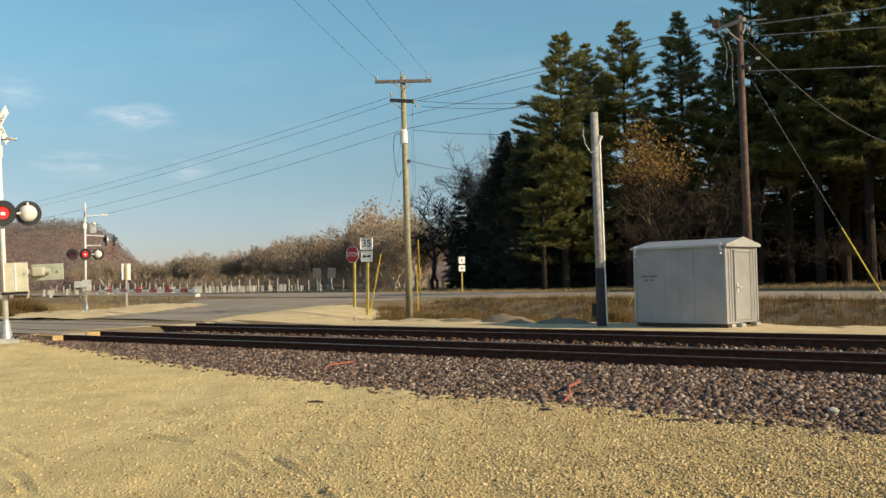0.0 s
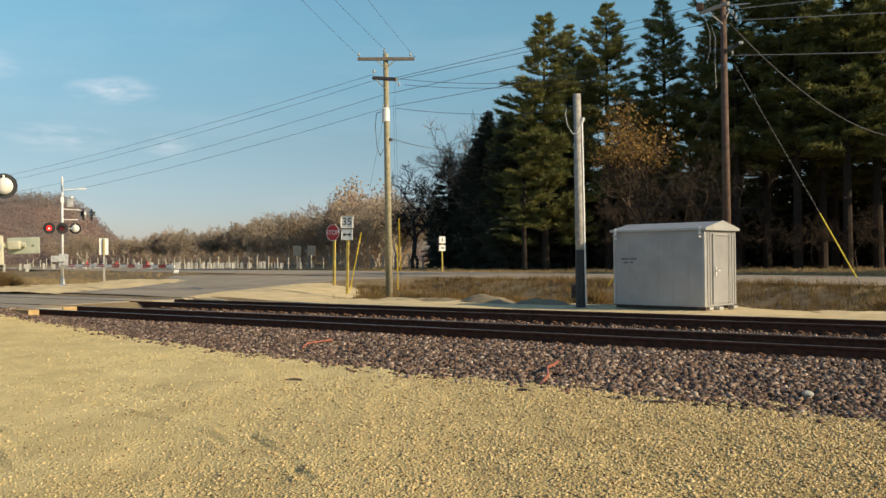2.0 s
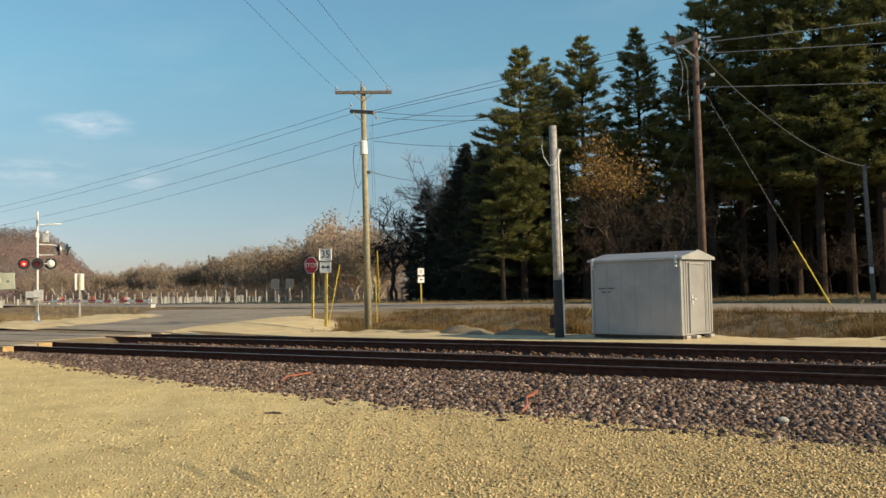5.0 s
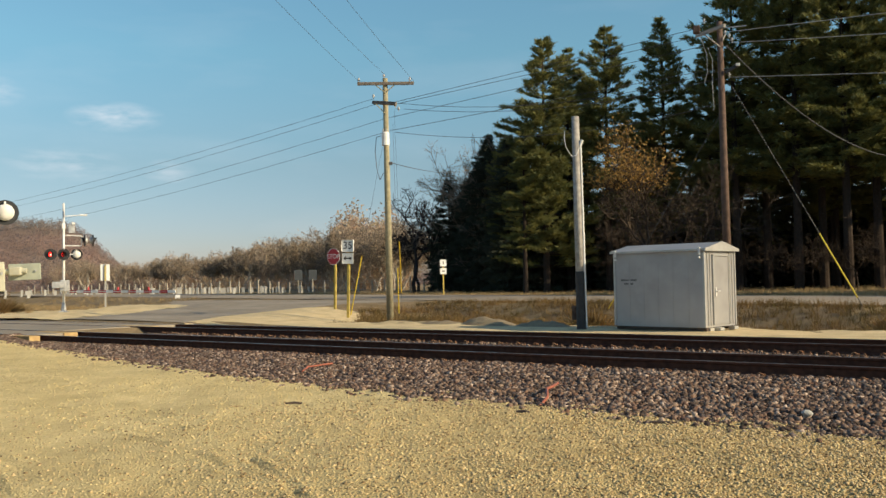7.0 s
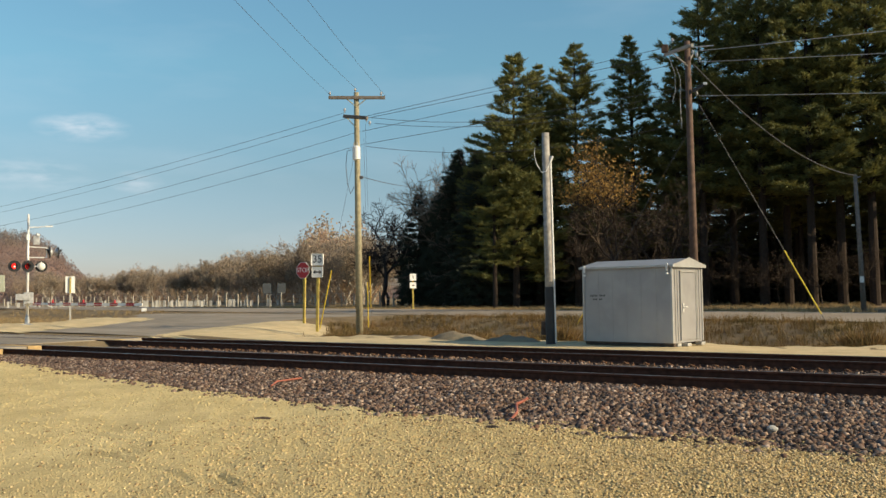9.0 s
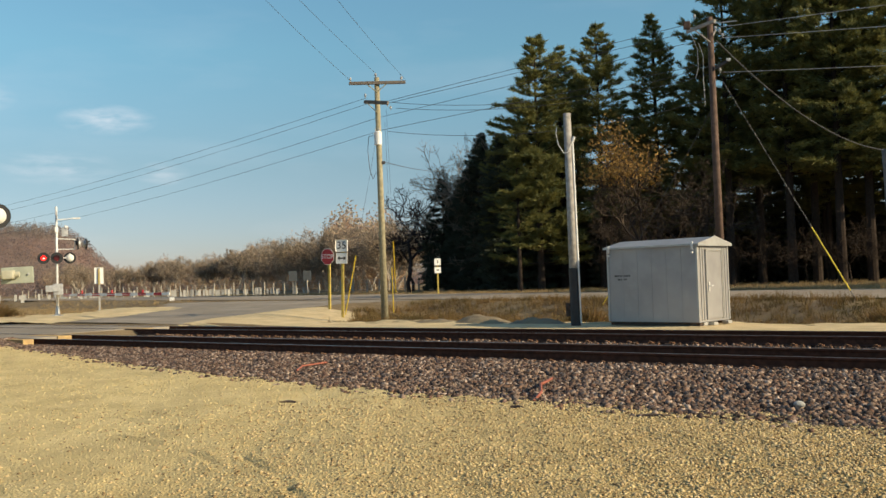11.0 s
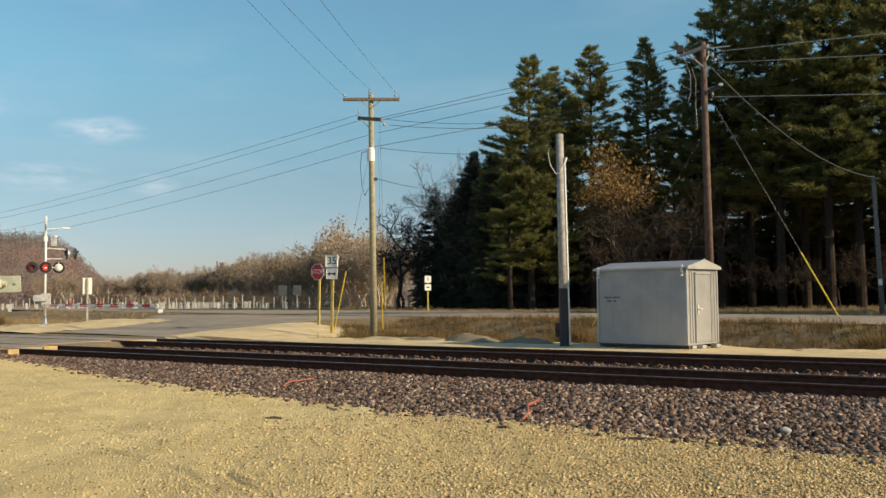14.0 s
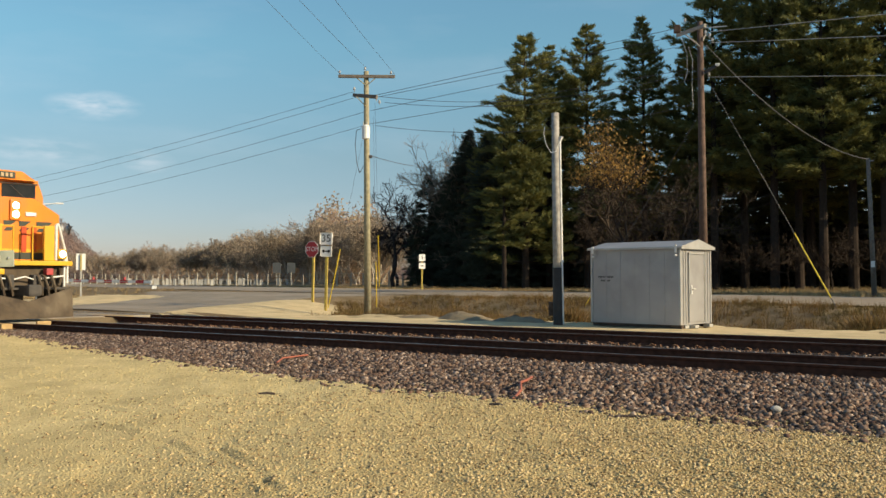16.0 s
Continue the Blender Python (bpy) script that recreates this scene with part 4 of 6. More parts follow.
    BLINKERS.append((lens, m @ Matrix.Translation((0, -0.05, 0)), first))
    return lamp


GREY_INK = mat("faded_black_letters", (0.10, 0.10, 0.10), (0.14, 0.14, 0.14), 5, 0.8)


def crossbuck(parent, z, turn, letters=True):
    """Two white boards crossed."""
    m0 = Matrix.Translation((0, -0.09, z)) @ Matrix.Rotation(radians(turn), 4, "Z")
    for k, word in ((1, "RAILROAD"), (-1, "CROSSING")):
        m = m0 @ Matrix.Rotation(radians(45 * k), 4, "Y") @ Matrix.Translation((0, 0.012 * k - 0.03, 0))
        b = part("crossbuck_board", box(B(), (1.22, 0.015, 0.23), (0, 0, 0), bevel=0.003), WHITE, parent, "white crossbuck board with black letters")
        b.matrix_basis = m
        if letters:
            text(word, 0.155, GREY_INK, b, Matrix.Translation((0, -0.012, 0)) @ Matrix.Rotation(radians(90), 4, "X"))


def crossing_signal(m, label, spacing, buck_turn, with_gate, shift=0.0):
    s = thing("crossing_signal", m, label, "crossing signal", "railway crossing signals")
    part("mast", rod(B(), (0, 0, 0.2), (0, 0, 6.1), 0.068, 0.06, 16), MAST, s, smooth=True)
    bm = B()
    box(bm, (0.34, 0.34, 0.06), (0, 0, 0.06), bevel=0.01)
    rod(bm, (0, 0, 0.06), (0, 0, 0.55), 0.15, 0.085, 12)
    part("mast_base", bm, GALV, s, "galvanised cast mast base")
    for x, y in ((-0.13, -0.13), (0.13, -0.13), (-0.13, 0.13), (0.13, 0.13)):
        part("anchor_bolt", rod(B(), (x, y, 0.0), (x, y, 0.15), 0.015, seg=6), SPIKE, s)
    part("foundation", box(B(), (0.6, 0.6, 0.5), (0, 0, -0.2), bevel=0.03), HEADSTONE, s, "grey concrete foundation")
    part("cap", rod(B(), (0, 0, 6.1), (0, 0, 6.18), 0.07, 0.03, 12), MAST, s)
    z = 3.26
    part("lamp_arm", rod(B(), (shift - spacing - 0.05, 0.03, z), (shift + spacing + 0.05, 0.03, z), 0.03, seg=8), MAST, s)
    part("junction_box", box(B(), (0.16, 0.16, 0.2), (0, 0.05, z + 0.02), bevel=0.03), MAST, s)
    signal_lamp(s, shift - spacing, -0.16, z, 0, 0)
    signal_lamp(s, shift, -0.16, z, 0, 1)
    signal_lamp(s, shift + spacing, 0.10, z, 180)
    crossbuck(s, 5.55, buck_turn)
    part("tracks_plate", box(B(), (0.05, 0.42, 0.3), (0.0, -0.1, 4.86), Matrix.Rotation(radians(-20), 4, "Z")), WHITE, s, "small white plate below the crossbuck")
    if with_gate:
        part("notice_plate", box(B(), (0.14, 0.01, 0.4), (-0.13, -0.08, 2.55)), mat("blue_plate", (0.04, 0.08, 0.4)), s, "small blue notice")
    return s


near = crossing_signal(pose(-22.49, 11.50, 0.30, 0, -1.9, 62.9), "silver railway crossing signal with flashing red lamps and lowered gate", 0.59, 63, True, 0.03)
bm = B()
rod(bm, (0, 0, 5.13), (0.33, -0.1, 5.15), 0.02, seg=8)
box(bm, (0.26, 0.1, 0.06), (0.3, -0.1, 5.16), Matrix.Rotation(radians(8), 4, "Y"), bevel=0.015)
part("bell_bracket", bm, GALV, near, "grey lamp bracket")
g = part("gate_mechanism", box(B(), (0.56, 0.5, 0.74), (0.27, -0.15, 1.62), bevel=0.03), CASE_TAN, near, "tan gate motor case")
part("case_rib", box(B(), (0.03, 0.02, 0.70), (0.26, -0.405, 1.62)), WHITE, g)
part("case_rib", box(B(), (0.03, 0.02, 0.70), (0.0, -0.405, 1.62)), WHITE, g)
part("case_latch", box(B(), (0.05, 0.03, 0.06), (0.48, -0.41, 1.7)), GALV, g)
part("case_foot", box(B(), (0.62, 0.42, 0.06), (0.22, -0.12, 1.22), bevel=0.01), BLACK, g)
part("bracket_tube", rod(B(), (0.55, -0.2, 1.74), (1.05, -0.35, 1.74), 0.07, seg=10), CASE_TAN, g, "tan counterweight pivot")
part("bracket_clamp", box(B(), (0.30, 0.2, 0.22), (0.80, -0.3, 1.74), Matrix.Rotation(radians(-18), 4, "Z"), bevel=0.04), CASE_TAN, g)
part("counterweight", box(B(), (0.76, 0.08, 0.42), (1.01, -0.20, 1.72), Matrix.Rotation(radians(-12), 4, "Z"), bevel=0.02), PLATE_GREEN, g, "grey-green counterweight plate")
part("counterweight_bolt", rod(B(), (1.26, -0.30, 1.74), (1.26, -0.34, 1.74), 0.025, seg=8), GALV, g)


def gate_arm(parent, a, b, n):
    a, b = Vector(a), Vector(b)
    arm = part("gate_arm", rod(B(), a, b, 0.035, 0.025, 8), WHITE, parent, "red and white striped gate arm")
    u = (b - a).normalized()
    ang = math.atan2(u.y, u.x)
    L = (b - a).length
    for i in range(n):
        p = a + u * (L * (i + 0.35) / n)
        part("red_stripe", box(B(), (L / n * 0.5, 0.05, 0.15), p, Matrix.Rotation(ang, 4, "Z"), bevel=0.006), RED, arm)
        p = a + u * (L * (i + 0.85) / n)
        part("white_stripe", box(B(), (L / n * 0.48, 0.05, 0.14), p, Matrix.Rotation(ang, 4, "Z"), bevel=0.006), WHITE, arm)
    for i in (1, 3, 5):
        p = a + u * (L * (i + 0.4) / n)
        part("arm_lamp", rod(B(), p + Vector((0, 0, 0.08)), p + Vector((0, 0, 0.24)), 0.06, 0.05, 8), RED, arm, "small red lamp on the arm")
    return arm


gate_arm(near, (-0.2, 0.3, 1.62), (-7.2, 4.6, 1.62), 8)
far = crossing_signal(pose(-46.76, 28.45, 0.25, 0, 0, 58.7), "silver crossing signal with red flashers across the road", 0.68, 89, False)
c = part("gate_mechanism", box(B(), (0.5, 0.45, 0.62), (0.05, -0.2, 1.5), bevel=0.03), GALV, far, "pale gate motor case")
part("counterweight", box(B(), (0.7, 0.1, 0.35), (-0.25, -0.5, 1.55), bevel=0.02), GALV, c)
inv = far.matrix_basis.inverted()
gate_arm(far, inv @ Vector((-46.4, 28.5, 1.42)), inv @ Vector((-39.0, 30.0, 1.33)), 7)
bm = B()
rod(bm, (0, 0, 5.42), (1.0, 0, 5.50), 0.025, seg=8)
box(bm, (0.4, 0.16, 0.08), (1.05, 0, 5.5), bevel=0.02)
part("lamp_bracket", bm, MAST, far)
bm = B()
pipe(bm, [(0, 0, 3.75), (0.95, 0.0, 3.75), (0.95, 0, 4.3), (0, 0, 4.35)], 0.03, 8)
part("side_frame", bm, MAST, far, "pale pipe bracket")
for dx in (1.12, 1.52):
    signal_lamp(far, dx, 0.0, 4.05, -85 if dx < 1.3 else 95, None, GALV)
part("bell", rod(B(), (0.45, 0, 5.0), (0.6, 0, 5.0), 0.13, 0.05, 12), GALV, far)
part("back_box", box(B(), (0.32, 0.2, 0.5), (0.42, 0.05, 4.72), bevel=0.02), GALV, far, "grey relay box")


# ---- road signs ----
def post(parent, h, w=0.13, d=0.09, material=None):
    return part("post", box(B(), (w, d, h + 0.4), (0, 0, h / 2 - 0.2), bevel=0.012), material or POST_WOOD, parent, "weathered wooden post")


stop = thing("stop_sign", pose(-31.72, 34.5, 0.22, 0, 1.2, 4), "red octagonal stop sign on a wooden post at the road corner", "road sign")
post(stop, 3.2)
octagon = [(0.42 / math.cos(radians(22.5)) * math.cos(radians(22.5 + 45 * i)), 0.42 / math.cos(radians(22.5)) * math.sin(radians(22.5 + 45 * i))) for i in range(8)]
part("border", prism(B(), octagon, 0.012, Matrix.Translation((-0.07, -0.065, 2.79))), WHITE, stop, "white octagonal border")
face = part("plate", prism(B(), [(x * 0.94, z * 0.94) for x, z in octagon], 0.012, Matrix.Translation((-0.07, -0.073, 2.79))), RED, stop, "red octagonal plate")
text("STOP", 0.34, WHITE, face, Matrix.Translation((-0.07, -0.083, 2.79)) @ Matrix.Rotation(radians(90), 4, "X"))

route = thing("route_sign", pose(-28.98, 32.45, 0.2, 0, 1.3, 20), "white square route marker 35 over a two-way arrow plate", "road sign")
post(route, 3.3)
a = part("route_plate", box(B(), (0.61, 0.012, 0.58), (-0.03, -0.065, 3.23), bevel=0.05), WHITE, route, "white route plate")
text("35", 0.50, INK, a, Matrix.Translation((-0.03, -0.075, 3.23)) @ Matrix.Rotation(radians(90), 4, "X"))
a = part("arrow_plate", box(B(), (0.56, 0.012, 0.52), (-0.02, -0.065, 2.62), bevel=0.03), WHITE, route, "white arrow plate")
arrow = [(-0.22, 0), (-0.10, 0.10), (-0.10, 0.03), (0.10, 0.03), (0.10, 0.10), (0.22, 0), (0.10, -0.10), (0.10, -0.03), (-0.10, -0.03), (-0.10, -0.10)]
part("arrow", prism(B(), arrow, 0.006, Matrix.Translation((-0.02, -0.076, 2.62))), INK, a, "black two-headed arrow")

small = thing("route_sign", pose(-43.75, 60.91, 0.35, 0, 0, 50), "small white route marker and arrow plate beyond the highway", "road sign")
post(small, 3.04, 0.12)
for z, h in ((2.82, 0.58), (2.14, 0.51)):
    a = part("plate", box(B(), (0.56, 0.014, h), (0, -0.06, z), bevel=0.03), WHITE, small, "white plate")
    part("marking", box(B(), (0.22 if h < 0.55 else 0.07, 0.006, 0.09 if h < 0.55 else 0.25), (0, -0.07, z)), INK, a, "black bar")

back = thing("road_sign", pose(-62.2, 41.35, 0.3, 0, 0, 56), "pale sign seen on a wooden post beyond the crossing", "road sign")
post(back, 3.1, 0.14, 0.09, HEADSTONE)
part("plate", box(B(), (0.68, 0.015, 1.28), (-0.02, 0.07, 2.48), bevel=0.02), WHITE, back, "pale vertical plate")
part("stiffener", box(B(), (0.1, 0.03, 1.2), (-0.02, -0.05, 2.4)), POST_WOOD, back)

part_low = thing("reflector_post", pose(-66.5, 51.5, 0.45, 0, 0, 45), "low white block marker at the highway edge", "marker")
part("block", box(B(), (0.42, 0.2, 0.32), (0, 0, 0.2), bevel=0.03), WHITE, part_low)

# ---- far side: markers and fence ----
r = random.Random(9)
kinds = []
for k in range(3):
    bm = B()
    w, h = ((0.34, 1.15), (0.26, 0.9), (0.42, 1.0))[k]
    out = [(-w / 2, 0), (w / 2, 0)] + [(w / 2 * math.cos(radians(a)), h - w * 0.25 + w * 0.25 * math.sin(radians(a))) for a in range(0, 181, 30)]
    prism(bm, out, 0.16, Matrix())
    box(bm, (w + 0.12, 0.36, 0.14), (0, 0, 0.05), bevel=0.02)
    ob = solo("gravestone", bm, HEADSTONE, "pale upright gravestone in a distant row", "gravestone", "rows of pale gravestones", m=pose(-118 + 3 * k, 92 + k, 0.3, 0, 0, 50))
    kinds.append(ob)
for i in range(80):
    u = r.random()
    a = radians(r.choice((r.uniform(43.5, 51.5), r.uniform(56, 63.5), r.uniform(47, 57))))
    d = r.uniform(130, 165)
    copy_thing(r.choice(kinds), pose(-math.sin(a) * d, math.cos(a) * d, 0.25, r.uniform(-3, 3), r.uniform(-3, 3), math.degrees(a) + r.uniform(-25, 25)))
fence = thing("fence", pose(0, 0, 0.25), "long weathered post and wire fence before the woods", "fence")
pa, pb = Vector((-64, 88, 0)), Vector((-165, 92, 0))
n = 46
bm = box(B(), (0.16, 0.16, 2.0), (0, 0, 0.9), bevel=0.02)
first = part("fence_post", bm, FENCE, fence)
first.location = pa
for i in range(1, n):
    o = new("fence_post", first.data)
    o.parent, o.location = fence, pa.lerp(pb, i / n) + Vector((0, r.uniform(-0.2, 0.2), r.uniform(-0.25, 0.15)))
for z in (0.5, 0.95, 1.4, 1.75):
    part("fence_wire", rod(B(), pa + Vector((0, 0, z)), pb + Vector((0, 0, z)), 0.012, seg=4), GALV, fence)
b = thing("notice_board", pose(-93, 95, 0.3, 0, 0, 45), "grey-blue notice boards on posts before the woods", "sign")
for x in (-1.2, 0.9):
    part("board", box(B(), (1.2, 0.06, 1.5), (x, 0, 2.6), bevel=0.02), mat("grey_blue_board", (0.06, 0.07, 0.08)), b)
    part("board_post", box(B(), (0.12, 0.1, 2.0), (x, 0.05, 0.9)), FENCE, b)

# ---- litter on the gravel ----
solo("orange_tube", pipe(B(), [(-5.62, 9.92, 0.03), (-5.72, 10.3, 0.10), (-5.95, 10.7, 0.15), (-6.1, 11.15, 0.13), (-6.35, 11.75, 0.10)], 0.02, 7), ORANGE_TAPE, "faded orange plastic tube lying on the ballast", "tube")
solo("orange_tube", pipe(B(), [(-11.3, 11.45, 0.08), (-11.5, 11.8, 0.12), (-11.55, 12.5, 0.12)], 0.016, 6), ORANGE_TAPE, "faded orange tube half buried in ballast", "tube")
for at, ln, ang, lab in (((-3.83, 9.42, 0.03), 0.36, 20, "dark stick lying on the gravel"), ((-8.73, 8.68, 0.02), 0.22, 35, "short dark stick on the gravel"), ((-5.5, 9.3, 0.03), 0.16, 10, "short dark stick by the ballast")):
    c, sn = math.cos(radians(ang)), math.sin(radians(ang))
    p = Vector((at[0], at[1], float(land(at[0], at[1])) + 0.035))
    solo("stick", pipe(B(), [p - Vector((c, sn, 0)) * ln / 2, p + Vector((0, 0.015, 0.012)), p + Vector((c, sn, 0)) * ln / 2], 0.022, 6), TIE, lab, "stick", "sticks on the gravel")
bm = B()
bmesh.ops.create_icosphere(bm, subdivisions=2, radius=0.05)
for v in bm.verts:
    v.co = Vector((v.co.x * 1.3, v.co.y, v.co.z * 0.8)) * (1 + 0.25 * noise.noise(v.co * 18))
solo("pale_stone", bm, HEADSTONE, "pale rounded stone among the ballast", "stone", m=pose(-2.55, 10.55, 0.085, 0, 0, 35))

# darker than the sand: the mounds' shaded near sides are put into the colour
SHADED_SPOIL = mat("shade_dark_spoil", (0.21, 0.17, 0.115), (0.28, 0.225, 0.15), 5, 0.95, bump=0.8, bump_scale=30, spots=(0.30, 0.24, 0.15), spot_scale=1.1, distance=0.04)


def soil_mound(x, y, long, deep, high, seed):
    bm = B()
    bmesh.ops.create_grid(bm, x_segments=28, y_segments=14, size=0.5)
    for v in bm.verts:
        r2 = min(1.0, 4 * (v.co.x ** 2 + v.co.y ** 2))
        lump = noise.noise(Vector((v.co.x * 5, v.co.y * 4, seed))) * 0.35 + noise.noise(Vector((v.co.x * 14, v.co.y * 12, seed))) * 0.15
        v.co = Vector((v.co.x * long, v.co.y * deep, (1 - r2) ** 1.2 * high * (1 + 1.3 * lump) - 0.03))
    solo("soil_mound", bm, SHADED_SPOIL, "low mound of dug-out soil on the sandy shoulder, its colour darkened as shade", "soil mound", "soil mounds", m=pose(x, y, float(land(x, y)) + 0.012, 0, 0, 3), smooth=True)


soil_mound(-16.8, 26.0, 2.6, 1.1, 0.30, 1.0)
soil_mound(-14.6, 25.9, 2.3, 1.0, 0.20, 2.0)
soil_mound(-18.9, 26.3, 2.4, 0.9, 0.14, 3.0)

# ---- vegetation ----
NEEDLES = mat("pine_needles", (0.20, 0.195, 0.066), (0.13, 0.14, 0.054), 0.5, 0.75, per=("island", [(0.6, 0.65, 0.6), (1.0, 1.0, 0.9), (1.35, 1.25, 0.9), (0.8, 0.9, 0.95)]), trans=0.3)
SPRUCE = mat("dark_spruce_needles", (0.045, 0.058, 0.038), (0.034, 0.044, 0.031), 0.5, 0.8, per=("island", [(0.7, 0.7, 0.7), (1.1, 1.1, 1.0), (1.3, 1.2, 1.0)]))
BARK = mat("dark_bark", (0.05, 0.037, 0.03), (0.035, 0.027, 0.022), 5, 0.95, bump=0.6, bump_scale=20)
TWIGS = mat("grey_brown_twigs", (0.28, 0.225, 0.17), (0.22, 0.175, 0.135), 1.0, 0.95)
BROWN_TWIGS = mat("brown_twigs", (0.065, 0.048, 0.035), (0.05, 0.037, 0.028), 1.0, 0.95)
DARK_TWIGS = mat("dark_twigs", (0.055, 0.045, 0.042), (0.04, 0.034, 0.032), 1.0, 0.95)
PALE_BARK = mat("pale_bark", (0.48, 0.42, 0.34), (0.36, 0.31, 0.25), 1.5, 0.95)
GOLD_LEAVES = mat("gold_brown_leaves", (0.36, 0.22, 0.06), (0.27, 0.155, 0.045), 1.5, 0.8, per=("island", [(0.6, 0.6, 0.6), (1.0, 1.0, 1.0), (1.4, 1.35, 1.1)]), trans=0.35)
# far leaves: base colours lightened past dry-leaf tone to carry distance haze
HAZED_RUST_LEAVES = mat("hazed_rust_leaves", (0.43, 0.31, 0.225), (0.37, 0.285, 0.215), 0.05, 0.9, per=("island", [(0.7, 0.7, 0.7), (1.1, 1.0, 0.95), (1.35, 1.2, 1.1)]), spots=(0.40, 0.31, 0.22), spot_scale=0.03, trans=0.5)
HAZED_TAN_LEAVES = mat("hazed_tan_leaves", (0.50, 0.405, 0.295), (0.43, 0.355, 0.27), 0.05, 0.9, per=("island", [(0.7, 0.7, 0.7), (1.1, 1.05, 1.0), (1.35, 1.25, 1.1)]), spots=(0.40, 0.355, 0.23), spot_scale=0.03, trans=0.5)
# the hill is greyer and bluer still, haze put into the colour
HAZED_HILL_LEAVES = mat("hazed_hill_leaves", (0.32, 0.245, 0.22), (0.28, 0.24, 0.215), 0.02, 0.95, per=("island", [(0.7, 0.7, 0.75), (1.1, 1.0, 1.0), (1.35, 1.2, 1.1)]), spots=(0.26, 0.245, 0.21), spot_scale=0.015, trans=0.5)


def unit(v):
    return v / np.maximum(np.linalg.norm(v, axis=-1, keepdims=True), 1e-9)


def blades(c, d, length, width, rng):
    """A thin triangle from each point c along d."""
    side = unit(np.cross(d, rng.normal(size=d.shape)))
    w = (np.asarray(width) * np.ones(len(c)))[:, None]
    l = (np.asarray(length) * np.ones(len(c)))[:, None]
    v = np.stack([c - side * w / 2, c + side * w / 2, c + d * l], 1)
    return v.reshape(-1, 3), np.arange(len(c) * 3).reshape(-1, 3)


def tubes(segs):
    """Three-sided tapering tubes; segs: rows of start, end, radius at start and end."""
    s = np.asarray(segs, float)
    a, b, r0, r1 = s[:, :3], s[:, 3:6], s[:, 6], s[:, 7]
    d = unit(b - a)
    ref = np.where(np.abs(d[:, 2:3]) > 0.9, np.array([[1.0, 0, 0]]), np.array([[0, 0, 1.0]]))
    u = unit(np.cross(d, ref))
    w = np.cross(d, u)
    ring = [u * math.cos(k * 2.0944) + w * math.sin(k * 2.0944) for k in range(3)]
    v = np.stack([a + ring[k] * r0[:, None] for k in range(3)] + [b + ring[k] * r1[:, None] for k in range(3)], 1)
    f = np.array([(0, 1, 4, 3), (1, 2, 5, 4), (2, 0, 3, 5)])
    return v.reshape(-1, 3), (f[None] + 6 * np.arange(len(s))[:, None, None]).reshape(-1, 4)


def pine_parts(seed, h, start, width, dense=1.0, blade=0.5, droop=0.0, step=0.55, gaps=0.0):
    """Whorls of near-level limbs; the needles sit in flat plumes on the outer part of each limb."""
    rng = np.random.default_rng(seed)
    segs, tc, td, tl = [], [], [], []
    lean = rng.normal(size=2) * 0.01
    z0 = h * start
    z = z0 * 0.55
    side_fill = rng.uniform(0.8, 1.12, 8)
    while z < h * 0.985:
        t = max(0.0, (z - z0) / (h - z0))
        below = h - z
        bare = z < z0
        n = rng.integers(6, 9) if not bare else rng.integers(1, 3)
        for _ in range(n):
            az = rng.uniform(0, 2 * np.pi)
            if rng.random() < gaps * (1 - t):
                continue
            full = width * (1 - math.exp(-(below / (1.45 * width)) ** 1.15)) * (0.72 + 0.28 * min(1, t * 4))
            reach = (full * side_fill[int(az / 6.2832 * 8) % 8] * rng.uniform(0.6, 1.15) + 0.08) * (0.6 if bare else 1)
            rise = 0.05 + 0.55 * t * t - droop + rng.normal() * 0.16
            d = np.array([math.cos(az), math.sin(az), rise])
            base = np.array([lean[0] * z, lean[1] * z, z])
            curl = (0.10 - 0.3 * droop) * reach * min(1.0, reach / 3)
            tip = base + d * reach + np.array([0, 0, curl])
            mid = base + d * reach * 0.55 + np.array([0, 0, curl * 0.2])
            segs.append((*base, *mid, 0.022 + 0.012 * reach, 0.014))
            segs.append((*mid, *tip, 0.014, 0.006))
            if bare:
                continue
            m = max(4, int(reach / 0.27 * dense))
            s = 0.25 + 0.75 * rng.random(m) ** 0.75
            side = np.array([-math.sin(az), math.cos(az), 0.0])
            fan = rng.normal(size=m) * 0.34 * np.sin(np.pi * np.clip(s, 0.15, 0.88)) * min(1.6, reach * 0.6)
            c = base + d * reach * s[:, None] + side * fan[:, None]
            c[:, 2] += curl * s * s + rng.normal(size=m) * 0.05
            k = 15
            out = np.repeat(unit(d[None] * 0.9 + side[None] * fan[:, None] * 0.9), k, 0)
            tc.append(np.repeat(c, k, 0) + rng.normal(size=(m * k, 3)) * np.array([0.10, 0.10, 0.05]))
            tl.append(np.full(m * k, 0.55 + 0.45 * (1 - t)))
            td.append(unit(out + rng.normal(size=(m * k, 3)) * np.array([0.6, 0.6, 0.38]) + np.array([0, 0, 0.28])))
        z += step * rng.uniform(0.7, 1.3) * (1.6 if bare else 1) * (1 - 0.45 * t)
    tc, td, tl = np.concatenate(tc), np.concatenate(td), np.concatenate(tl)
    v, f = blades(tc, td, rng.uniform(0.6, 1.15, len(tc)) * blade * tl, blade * 0.12, rng)
    tv, tf = tubes(segs)
    return v, f, tv, tf


